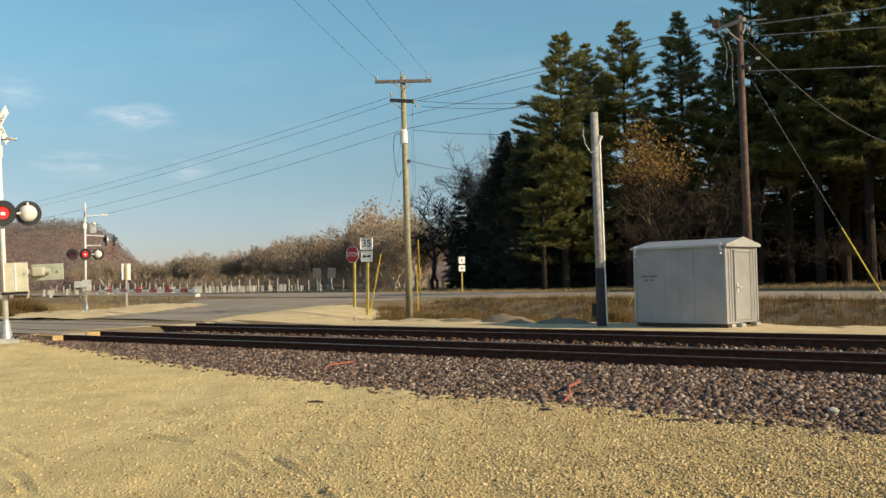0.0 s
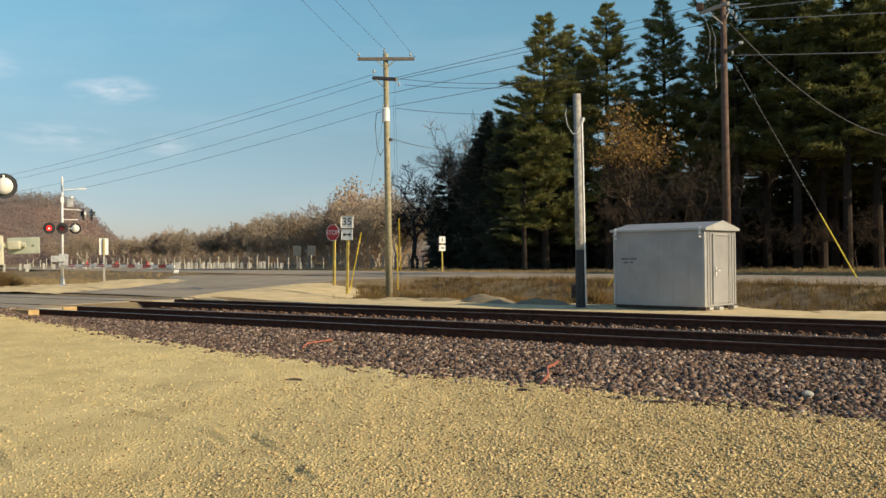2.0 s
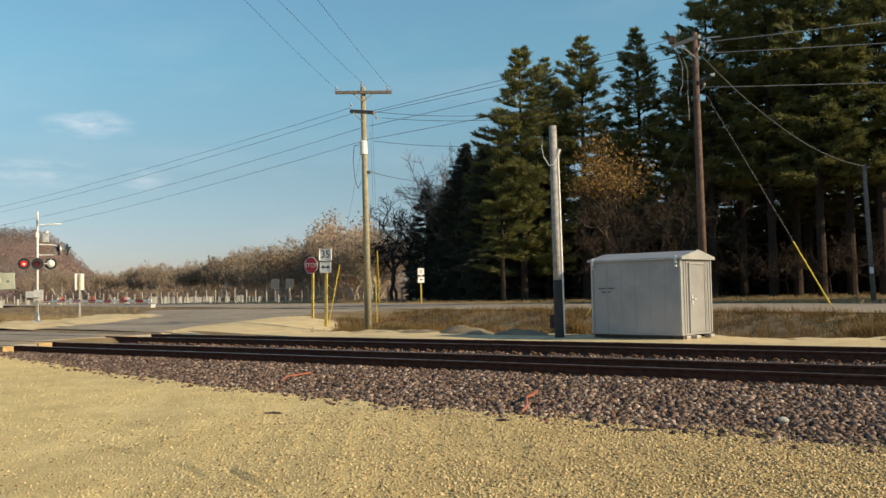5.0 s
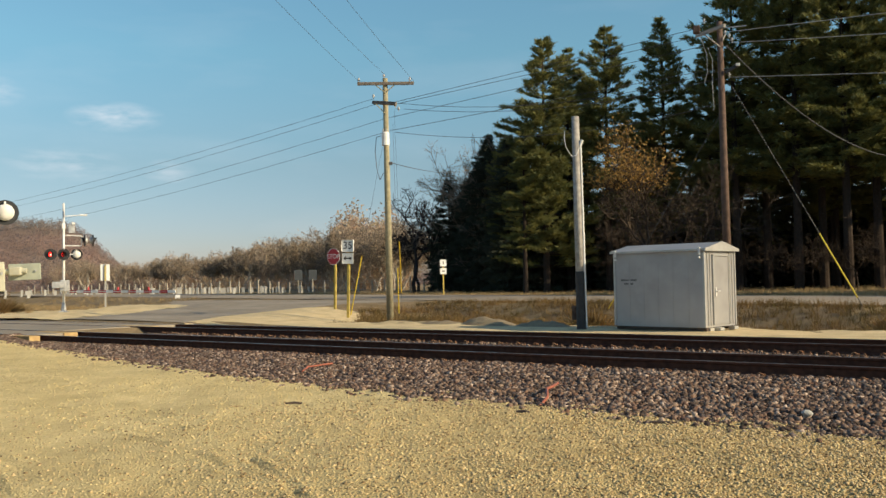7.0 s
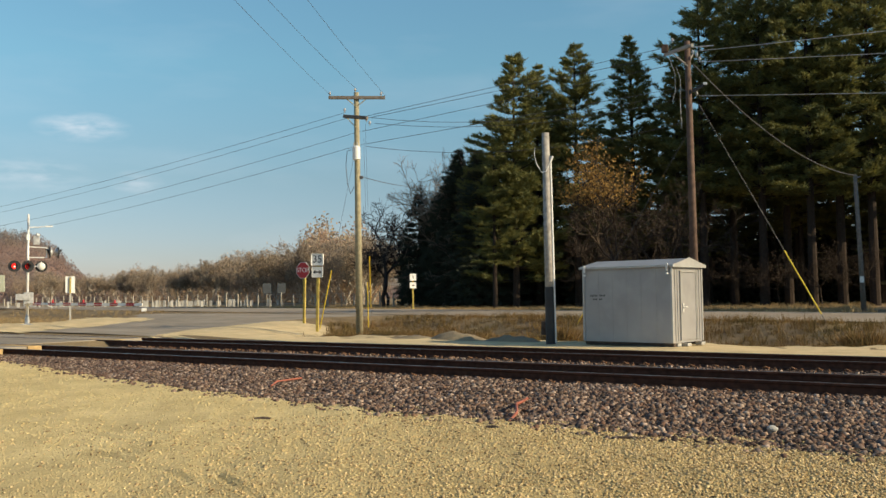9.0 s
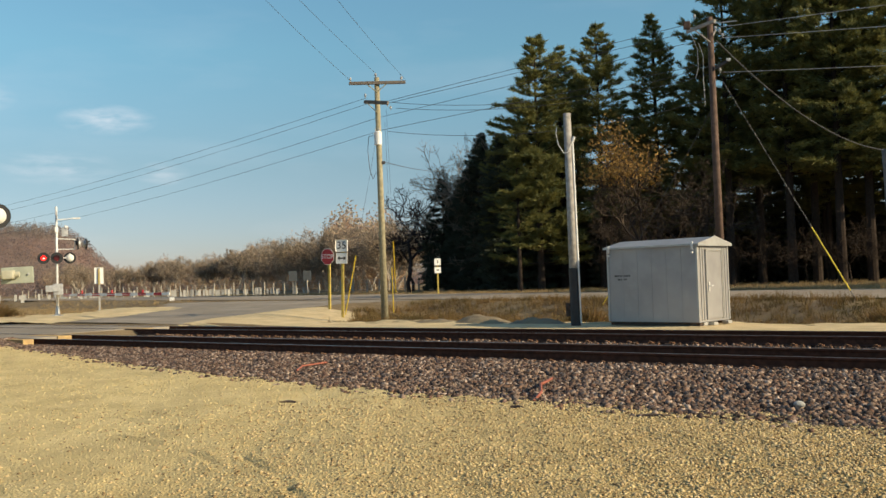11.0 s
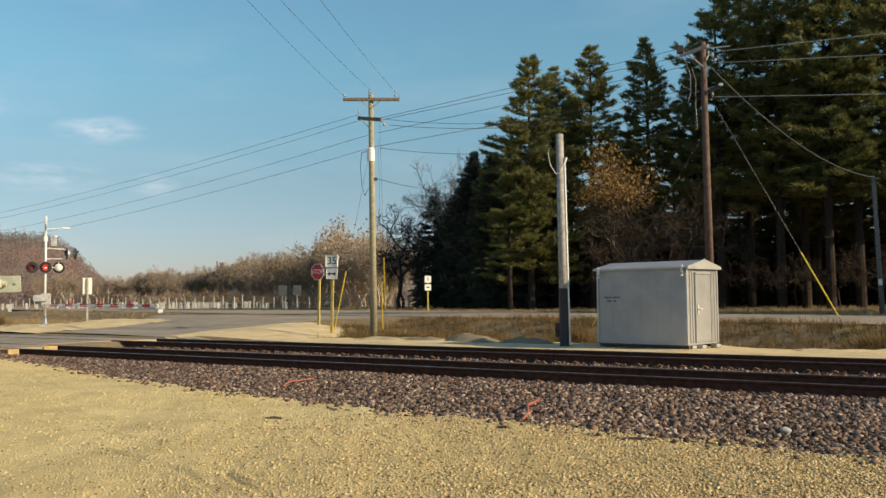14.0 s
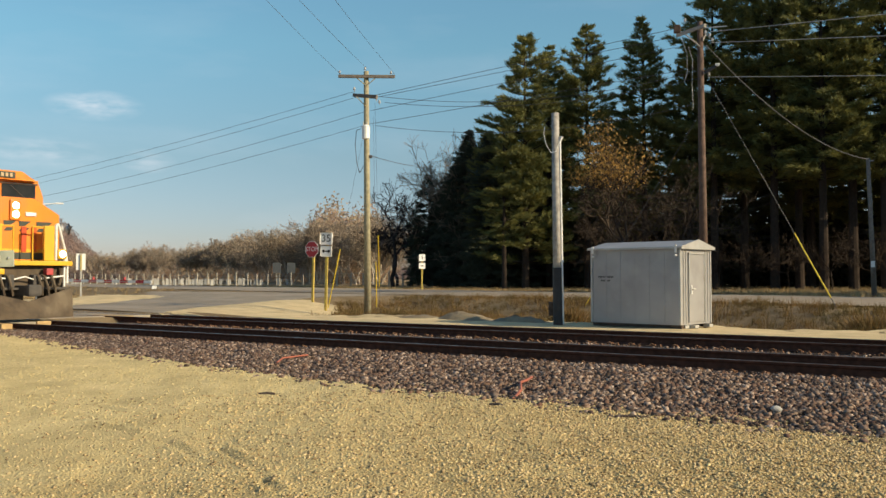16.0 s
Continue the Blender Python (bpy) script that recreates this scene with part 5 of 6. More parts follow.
def conifer(name, seed, h, start, width, needles, label, m, **kw):
    t = thing(name, m, label, "tree", "trees of the pine wood")
    v, f, tv, tf = pine_parts(seed, h, start, width, **kw)
    bm = B()
    rod(bm, (0, 0, -0.3), (0, 0, h * 0.97), h * 0.0125 + 0.05, 0.03, 10)
    part("trunk", bm, BARK, t, "straight dark trunk")
    o = tagged(new("branchwork", np_mesh("branchwork", tv, tf, BARK)), "thin dark limbs", kind="stuff")
    o.parent = t
    o = new("crown", np_mesh("crown", v, f, needles))
    o.parent = t
    return t


def bare_parts(seed, h, spread_=0.55, depth=6, twig=0.012, trunk=0.02, leaf_chance=0.0, upright=0.5, crook=0.18):
    """Branches that fork again and again; returns the segments and the tips."""
    rng = np.random.default_rng(seed)
    segs, tips = [], []

    def grow(p, d, length, r, k):
        n = 3
        q = p
        for i in range(n):
            d = unit(d + rng.normal(size=3) * crook + np.array([0, 0, 0.05 * upright]))
            e = q + d * length / n
            segs.append((*q, *e, max(r * (1 - 0.25 * i / n), twig * 0.6), max(r * (1 - 0.25 * (i + 1) / n), twig * 0.6)))
            q = e
            if k > 0 and i >= 1 and k < depth:
                dd = unit(d + rng.normal(size=3) * spread_ * 1.3 + np.array([0, 0, 0.15 * upright]))
                grow(q, dd, length * rng.uniform(0.45, 0.7), r * 0.5, k - 2 if k > 1 else 0)
        if k == 0:
            tips.append(q)
            return
        for _ in range(int(rng.integers(2, 4))):
            dd = unit(d + rng.normal(size=3) * spread_ + np.array([0, 0, 0.25 * upright]))
            grow(q, dd, length * rng.uniform(0.62, 0.85), r * 0.66, k - 1)

    grow(np.array([0, 0, -0.2]), np.array([0, 0, 1.0]), h * 0.26, h * trunk, depth)
    s = np.array(segs)
    top = s[:, 5].max()
    s[:, :6] *= h / top
    return s, np.array(tips) * h / top


def bare_tree(name, seed, h, m, label, bark, twigs, group, leaves=None, leaf_n=6, leaf_size=0.25, leaf_low=0.0, **kw):
    t = thing(name, m, label, "tree", group)
    s, tips = bare_parts(seed, h, **kw)
    thick = s[:, 6] > h * 0.006
    v, f = tubes(s[thick])
    o = new("trunk", np_mesh("trunk", v, f, bark))
    o.parent = t
    v, f = tubes(s[~thick])
    o = new("twig_crown", np_mesh("twig_crown", v, f, twigs))
    o.parent = t
    if leaves:
        rng = np.random.default_rng(seed + 1)
        tips = tips[(tips[:, 2] > leaf_low * h) & (rng.random(len(tips)) < 0.75)]
        c = np.repeat(tips, leaf_n, 0) + rng.normal(size=(len(tips) * leaf_n, 3)) * 0.35
        v, f = blades(c, unit(rng.normal(size=c.shape)), leaf_size * rng.uniform(0.6, 1.3, len(c)), leaf_size * 0.7, rng)
        o = new("foliage", np_mesh("foliage", v, f, leaves))
        o.parent = t
    return t


def polar(angle, d, z=0.35):
    """A place at a bearing (degrees left of north) and distance from the camera."""
    a = radians(angle)
    return Vector((-math.sin(a) * d, math.cos(a) * d, z))


def bearing(x):
    return 36.95 + math.degrees(math.atan((784 - x) / 1583))


WOOD = 1.2  # how much farther and larger than the first plan the pine wood stands


def stand(x, d, turn=0.0, scale=1.0, z=0.35):
    k = WOOD if 66 < d < 130 and x >= 985 else 1.0
    p = polar(bearing(x), d * k, z)
    return Matrix.Translation(p) @ Matrix.Rotation(radians(turn), 4, "Z") @ Matrix.Diagonal((scale * k, scale * k, scale * k, 1))


def put(tree, x, d, turn, scale=1.0, z=0.35):
    """A copy of a tree, a little larger or smaller than the first."""
    k = WOOD if 66 < d < 130 and x >= 985 else 1.0
    c = copy_thing(tree, pose(*polar(bearing(x), d * k, z), 0, 0, turn))
    c.scale = (scale * k, scale * k, scale * k)
    return c


PINE = "tall dark green white pine at the edge of the wood"
edge_pine = conifer("pine_tree", 21, 20.9, 0.08, 4.9, NEEDLES, "tall sunlit white pine with plumed branches, at the wood edge", stand(1003, 72, 20), blade=0.62, dense=2.1, step=0.82, gaps=0.15)
pine_b = conifer("pine_tree", 22, 21.9, 0.26, 3.7, NEEDLES, PINE, stand(1115, 74, 80), blade=0.6, dense=1.8, step=0.85, gaps=0.15)
pine_c = conifer("pine_tree", 23, 22.8, 0.28, 3.2, NEEDLES, PINE, stand(1218, 76, 140), blade=0.6, dense=1.8, step=0.85, gaps=0.2)
pine_d = conifer("pine_tree", 24, 26.5, 0.30, 4.6, NEEDLES, PINE, stand(1345, 74, 10), blade=0.62, dense=1.7, step=0.85, gaps=0.15)
pine_e = conifer("pine_tree", 25, 27.5, 0.26, 4.8, NEEDLES, PINE, stand(1455, 73, 200), blade=0.62, dense=1.7, step=0.85, gaps=0.15)
pines = (edge_pine, pine_b, pine_c, pine_d, pine_e)
r = random.Random(31)
for x, d, k, s in ((1045, 78, 2, 0.93), (1075, 82, 1, 0.86), (1160, 79, 4, 0.58), (1190, 84, 3, 0.60), (1262, 80, 3, 0.62), (1300, 76, 4, 0.74), (1400, 79, 4, 1.0), (1500, 77, 3, 1.02), (1545, 72, 4, 0.98), (1600, 74, 3, 1.05), (1660, 73, 4, 1.0), (1730, 75, 3, 1.0), (1800, 76, 4, 1.0), (965, 84, 1, 0.74), (930, 92, 2, 0.70), (905, 100, 2, 0.74), (945, 96, 1, 0.78), (876, 106, 1, 0.64), (858, 110, 2, 0.56)):
    put(pines[k], x, d, r.uniform(0, 360), s)
for i in range(44):
    x = r.uniform(985, 1850)
    cap = 0.66 if x < 1300 else 0.95
    put(pines[r.choice((1, 2, 3, 4))], x, r.uniform(80, 96), r.uniform(0, 360), r.uniform(0.5, cap * 0.85))

# the wood goes on along the highway: unseen pines added to shade its front
for i in range(44):
    p = HW_AT - HW_U * r.uniform(26, 110) + HW_N * r.uniform(30, 70)
    c = copy_thing(r.choice((pine_d, pine_e)), pose(p.x, p.y, 0.3, 0, 0, r.uniform(0, 360)))
    c.scale = (1.05, 1.05, 1.05)
# lower unseen pines, added to shade the trunks and leave the tops lit
for i in range(50):
    p = HW_AT - HW_U * r.uniform(12, 52) + HW_N * r.uniform(26, 40)
    c = copy_thing(r.choice((pine_d, pine_e)), pose(p.x, p.y, 0.3, 0, 0, r.uniform(0, 360)))
    c.scale = (0.8, 0.8, 0.8)

spruce_a = conifer("spruce_tree", 41, 17.5, 0.03, 4.2, SPRUCE, "dark spruce at the end of the wood", stand(905, 98, 0), blade=0.5, droop=0.25, dense=1.3, step=0.45)
spruce_b = conifer("spruce_tree", 42, 13.2, 0.03, 3.0, SPRUCE, "small dark spruce with a pointed top", stand(831, 104, 0), blade=0.42, droop=0.3, dense=1.3, step=0.4)
for x, d, k, s in ((880, 100, 0, 0.80), (935, 90, 0, 0.9), (862, 104, 1, 0.95), (900, 106, 0, 1.0), (850, 105, 1, 0.72), (812, 108, 1, 0.6), (975, 90, 0, 0.9), (925, 97, 1, 0.9), (870, 110, 0, 0.8), (890, 96, 1, 0.6), (840, 110, 1, 0.8), (1130, 78, 1, 0.8)):
    put((spruce_a, spruce_b)[k], x, d, r.uniform(0, 360), s)

OAKS = "bare trees by the wood"
oak = bare_tree("bare_tree", 51, 12.8, stand(768, 104, 40), "black leafless oak with crooked limbs", DARK_TWIGS, DARK_TWIGS, OAKS, spread_=0.75, depth=6, twig=0.03, trunk=0.022, crook=0.28, upright=0.2)
put(oak, 797, 108, 150, 0.9)
put(oak, 775, 112, 250, 0.92)
put(oak, 848, 112, 10, 1.05)
grey = bare_tree("bare_tree", 52, 18.0, stand(884, 100, 0), "pale leafless tree with a fine twiggy crown", PALE_BARK, TWIGS, OAKS, spread_=0.5, depth=6, twig=0.03, trunk=0.014)
put(grey, 912, 104, 90, 1.0)
put(grey, 872, 102, 200, 0.85)
gold = bare_tree("autumn_tree", 53, 11.4, stand(1176, 60, 60), "small autumn tree with sparse gold-brown leaves", BARK, BROWN_TWIGS, OAKS, GOLD_LEAVES, 4, 0.19, 0.64, spread_=0.6, depth=6, twig=0.018, trunk=0.013, upright=0.9)
brush = bare_tree("bare_tree", 54, 9.5, stand(1270, 63, 0), "brown leafless understorey tree below the pines", BARK, BROWN_TWIGS, OAKS, spread_=0.6, depth=6, twig=0.018, trunk=0.012)
for x, d, s in ((1225, 68, 0.8), (1140, 69, 0.75), (1400, 72, 0.5), (1480, 70, 0.45), (1560, 71, 0.5), (1640, 72, 0.5)):
    put(brush, x, d, r.uniform(0, 360), s)

# added filler undergrowth closing the wood behind the trunks, near-black for its deep shade
DARK_FILLER = mat("dark_filler_leaves", (0.045, 0.045, 0.028), (0.035, 0.033, 0.022), 0.2, 0.95, per=("island", [(0.6, 0.6, 0.6), (1.0, 1.0, 1.0), (1.6, 1.3, 1.0)]))


# far woods along the valley
WOODS = "leafless trees of the far wood"
far_a = bare_tree("bare_tree", 61, 12.8, stand(590, 178, 0, z=0), "pale leafless tree before the far wood", PALE_BARK, TWIGS, WOODS, HAZED_TAN_LEAVES, 2, 0.25, 0.35, spread_=0.5, depth=6, twig=0.05, trunk=0.016)
far_b = bare_tree("bare_tree", 62, 12.2, stand(670, 160, 0, z=0), "leafless tree with rusty leaves before the far wood", PALE_BARK, TWIGS, WOODS, HAZED_RUST_LEAVES, 1, 0.22, 0.3, spread_=0.6, depth=5, twig=0.06, trunk=0.013)
far_c = bare_tree("bare_tree", 63, 12.2, stand(620, 172, 0, z=0), "tan leafy tree before the far wood", PALE_BARK, TWIGS, WOODS, HAZED_TAN_LEAVES, 3, 0.3, 0.3, spread_=0.55, depth=5, twig=0.06, trunk=0.013)
far_d = bare_tree("bare_tree", 64, 14.0, stand(470, 290, 0, z=0), "slender pale leafless tree rising over the far wood", PALE_BARK, TWIGS, WOODS, spread_=0.34, depth=6, twig=0.06, trunk=0.012, upright=0.9, crook=0.12)
line_x, line_d = (150, 240, 300, 450, 545, 640, 735), (430, 450, 420, 305, 245, 180, 150)
for i in range(130):
    x = 745 - 560 * r.random() ** 1.25
    d = float(np.interp(x, line_x, line_d)) * r.uniform(0.88, 1.05)
    put(r.choice((far_a, far_b, far_c)), x, d, r.uniform(0, 360), r.uniform(0.8, 1.15) * (0.85 if x > 560 else 1.0), 0)
for i in range(44):
    x = r.uniform(290, 735)
    d = float(np.interp(x, line_x, line_d)) * r.uniform(0.86, 0.98)
    put(far_d, x, d, r.uniform(0, 360), r.uniform(0.55, 0.92) * (0.85 if x > 600 else 1.0), 0)


def wood_mass(n, place, crown, seed, per=46, low=0.62, tall=0.36, wide=0.30):
    """Crowns of loose leaf clumps on the given places, each row: x, y, z, height."""
    rng = np.random.default_rng(seed)
    p = place(rng, n)
    n = len(p)
    h = p[:, 3]
    shell = unit(rng.normal(size=(n, per, 3))) * (0.55 + 0.45 * rng.random((n, per, 1)) ** 0.5)
    lump = 0.75 + 0.5 * rng.random((n, 1, 3))
    c = p[:, None, :3] + shell * lump * np.stack([h * wide, h * wide, h * tall], 1)[:, None, :]
    c[:, :, 2] += (h * low)[:, None]
    c = c.reshape(-1, 3)
    d = unit(rng.normal(size=c.shape) + np.array([0, 0, 0.4]))
    s = np.repeat(h, per) * crown
    return blades(c, d, s * rng.uniform(0.6, 1.4, len(c)), s * 0.8, rng)


def line_place(rng, n):
    x = 760 - 640 * rng.random(n)
    d = np.interp(x, line_x, line_d) * (1.02 + 0.35 * rng.random(n))
    a = np.radians(36.95 + np.degrees(np.arctan((784 - x) / 1583)))
    h = rng.uniform(7, 13.5, n) + 3.0 * np.sin(x * 0.06) * np.sin(x * 0.023) + 3.5 * np.exp(-((x - 650) / 55) ** 2)
    rise = 0.02 * np.maximum(0, d - np.interp(x, line_x, line_d) * 1.05)
    return np.stack([-np.sin(a) * d, np.cos(a) * d, rise, h], 1)


for n, m_, seed in ((640, HAZED_RUST_LEAVES, 71), (640, HAZED_TAN_LEAVES, 72)):
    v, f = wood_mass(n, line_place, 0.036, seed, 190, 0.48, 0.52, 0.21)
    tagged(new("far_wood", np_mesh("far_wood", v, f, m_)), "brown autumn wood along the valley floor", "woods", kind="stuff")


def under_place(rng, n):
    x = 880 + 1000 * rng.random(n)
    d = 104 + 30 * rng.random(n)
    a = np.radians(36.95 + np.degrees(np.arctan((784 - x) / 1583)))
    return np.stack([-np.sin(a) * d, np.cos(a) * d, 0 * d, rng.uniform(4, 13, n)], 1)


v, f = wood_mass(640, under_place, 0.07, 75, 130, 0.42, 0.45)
tagged(new("undergrowth", np_mesh("undergrowth", v, f, DARK_FILLER)), "dense filler undergrowth, coloured dark for the shade deep in the pine wood", "undergrowth", kind="stuff")


def hill_height(x, y):
    """A wooded ridge at the left, falling towards the valley."""
    a = np.degrees(np.arctan2(-x, y))
    d = np.hypot(x, y)
    along = smooth(53.9, 58.9, a) * 0.93 + 0.07 * smooth(58.5, 61, a)
    low = 0.30 * smooth(36, 45, a) * (1 - smooth(44.5, 49.5, a))
    return 42 * (along + low * 1.13) * smooth(430, 640, d) + 2 * wave(x, y, 0.02, 3.0) * smooth(430, 520, d) - 1.0


ang = np.radians(np.arange(30, 82, 0.8))
dis = np.arange(420, 1000, 14.0)
ga, gd = np.meshgrid(ang, dis, indexing="ij")
gx, gy = -np.sin(ga) * gd, np.cos(ga) * gd
v = np.stack([gx, gy, hill_height(gx, gy)], -1).reshape(-1, 3)
i, j = np.meshgrid(np.arange(len(ang) - 1), np.arange(len(dis) - 1), indexing="ij")
a = (i * len(dis) + j).ravel()
hill = new("wooded_hill", np_mesh("wooded_hill", v, np.stack([a, a + 1, a + len(dis) + 1, a + len(dis)], 1), HAZED_HILL_LEAVES, smooth=True))
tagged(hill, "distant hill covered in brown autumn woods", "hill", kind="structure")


def hill_place(rng, n):
    a, d = np.radians(rng.uniform(36, 70, n)), rng.uniform(440, 720, n)
    x, y = -np.sin(a) * d, np.cos(a) * d
    return np.stack([x, y, hill_height(x, y) - 1.0, rng.uniform(4, 9, n)], 1)


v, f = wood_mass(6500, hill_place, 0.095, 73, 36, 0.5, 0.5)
tagged(new("far_wood", np_mesh("far_wood", v, f, HAZED_HILL_LEAVES)), "brown and grey autumn woods on the distant hill", "woods", kind="stuff")


# dry grass
def tufts(n, place, seed, hgt=(0.25, 0.6), per=9, width=0.02):
    rng = np.random.default_rng(seed)
    p = place(rng, n)
    n = len(p)
    h = rng.uniform(hgt[0], hgt[1], n)
    c = np.repeat(p, per, 0) + rng.normal(size=(n * per, 3)) * np.array([0.09, 0.09, 0])
    d = unit(rng.normal(size=(n * per, 3)) * np.array([0.35, 0.35, 0.1]) + np.array([0, 0, 1.0]))
    return blades(c, d, np.repeat(h, per) * rng.uniform(0.6, 1.2, n * per), width, rng)


def ditch_place(rng, n):
    x = -38 + 56 * rng.random(n)
    y = 26.3 + 14 * rng.random(n)
    hw = (x + 10) * HW_N.x + (y - 43.3) * HW_N.y
    c, h = road_at(y)
    patch = np.sin(x * 0.9 + y) + np.sin(x * 2.3 - y * 1.7) + rng.normal(size=n) * 0.8
    ok = (hw < -HW_HALF - 0.2) & (x > c + h + 3.0 + 3 * (y < 31)) & ~on_shoulder(x, y) & (patch > -1.1)
    return np.stack([x, y, land(x, y)], 1)[ok]


v, f = tufts(17000, ditch_place, 81, (0.12, 0.42))
tagged(new("dry_grass", np_mesh("dry_grass", v, f, GRASS)), "dry brown grass and weeds in the ditch", "grass", kind="stuff")


def verge_place(rng, n):
    a, d = np.radians(rng.uniform(8, 66, n)), rng.uniform(40, 120, n)
    x, y = -np.sin(a) * d, np.cos(a) * d
    hw = (x + 10) * HW_N.x + (y - 43.3) * HW_N.y
    c, h = road_at(y)
    ok = ((hw > HW_HALF + 0.3) | ((x < c - h - 4.5) & (hw < -HW_HALF - 1))) & (y > 23.5)
    return np.stack([x, y, land(x, y)], 1)[ok]


v, f = tufts(14000, verge_place, 82, (0.15, 0.4), 7, 0.035)
tagged(new("dry_grass", np_mesh("dry_grass", v, f, PALE_GRASS)), "dry tan grass on the far verge", "grass", kind="stuff")


def bush(m, label, n=500, size=(1.4, 1.0, 0.9)):
    rng = np.random.default_rng(n)
    c = rng.normal(size=(n, 3)) * np.array(size) * 0.22
    c[:, 2] = np.abs(c[:, 2]) * 0.6
    v, f = blades(c, unit(c * np.array([1, 1, 0.6]) + rng.normal(size=(n, 3)) * 0.35 + np.array([0, 0, 0.9])), rng.uniform(0.3, 0.8, n) * size[2], 0.035, rng)
    o = new("bush", np_mesh("bush", v, f, GRASS))
    o.matrix_basis = m
    return tagged(o, label, "bush", "dry bushes")


bush(pose(-51.0, 26.6, 0.1), "dry brown bush at the roadside by the crossing", 1800, (3.0, 2.6, 1.5))
bush(pose(-49, 25.0, 0.1), "low dry brown bush beyond the road", 700, (3.2, 1.5, 0.7))
bush(pose(-57, 31.0, 0.1), "low dry brown bush on the far verge", 700, (3.6, 1.5, 0.6))
bush(pose(-4.4, 29.0, -0.1), "dry tan weed clump in the ditch", 600, (1.6, 1.0, 0.8))
bush(pose(-14.2, 28.5, -0.1), "dry brown weed clump by the grey pole", 600, (1.3, 1.0, 0.9))

# ---- locomotive ----
ORANGE = mat("orange_locomotive_paint", (0.72, 0.225, 0.012), (0.65, 0.20, 0.011), 1.5, 0.35, bump=0.03, bump_scale=4, spots=(0.62, 0.20, 0.03), spot_scale=1.2)
LOCO_YELLOW = mat("yellow_locomotive_paint", (0.68, 0.38, 0.015), (0.60, 0.34, 0.015), 2, 0.4)
LOCO_DARK = mat("dark_green_band_paint", (0.02, 0.03, 0.02), (0.03, 0.035, 0.025), 3, 0.45)
GRIME = mat("grimy_steel", (0.105, 0.08, 0.056), (0.06, 0.047, 0.036), 3, 0.85, bump=0.3, bump_scale=12, spots=(0.15, 0.12, 0.085), spot_scale=1.5)
UNDER = mat("sooty_steel", (0.055, 0.05, 0.045), (0.08, 0.07, 0.06), 4, 0.8, bump=0.3)
CAB_GLASS = mat("dark_cab_glass", (0.02, 0.024, 0.028), (0.03, 0.034, 0.038), 3, 0.06)
LOCO_LAMP = mat("lit_headlight", (0.9, 0.9, 0.85), (0.9, 0.9, 0.85), 3, 0.2, glow=((1.0, 0.95, 0.8), 5.0))
TAN_BAR = mat("faded_tan_bar", (0.45, 0.34, 0.2), (0.38, 0.29, 0.17), 6, 0.6)
HOSE_RED = mat("red_hose_coupling", (0.45, 0.05, 0.05), (0.3, 0.04, 0.04), 6, 0.6)


def across(bm, pts, depth, x):
    """An outline in (y, z) with thickness along x, its front at x."""
    return prism(bm, pts, depth, Matrix.Translation((x - depth / 2, 0, 0)) @ Matrix.Rotation(radians(90), 4, "Z"))


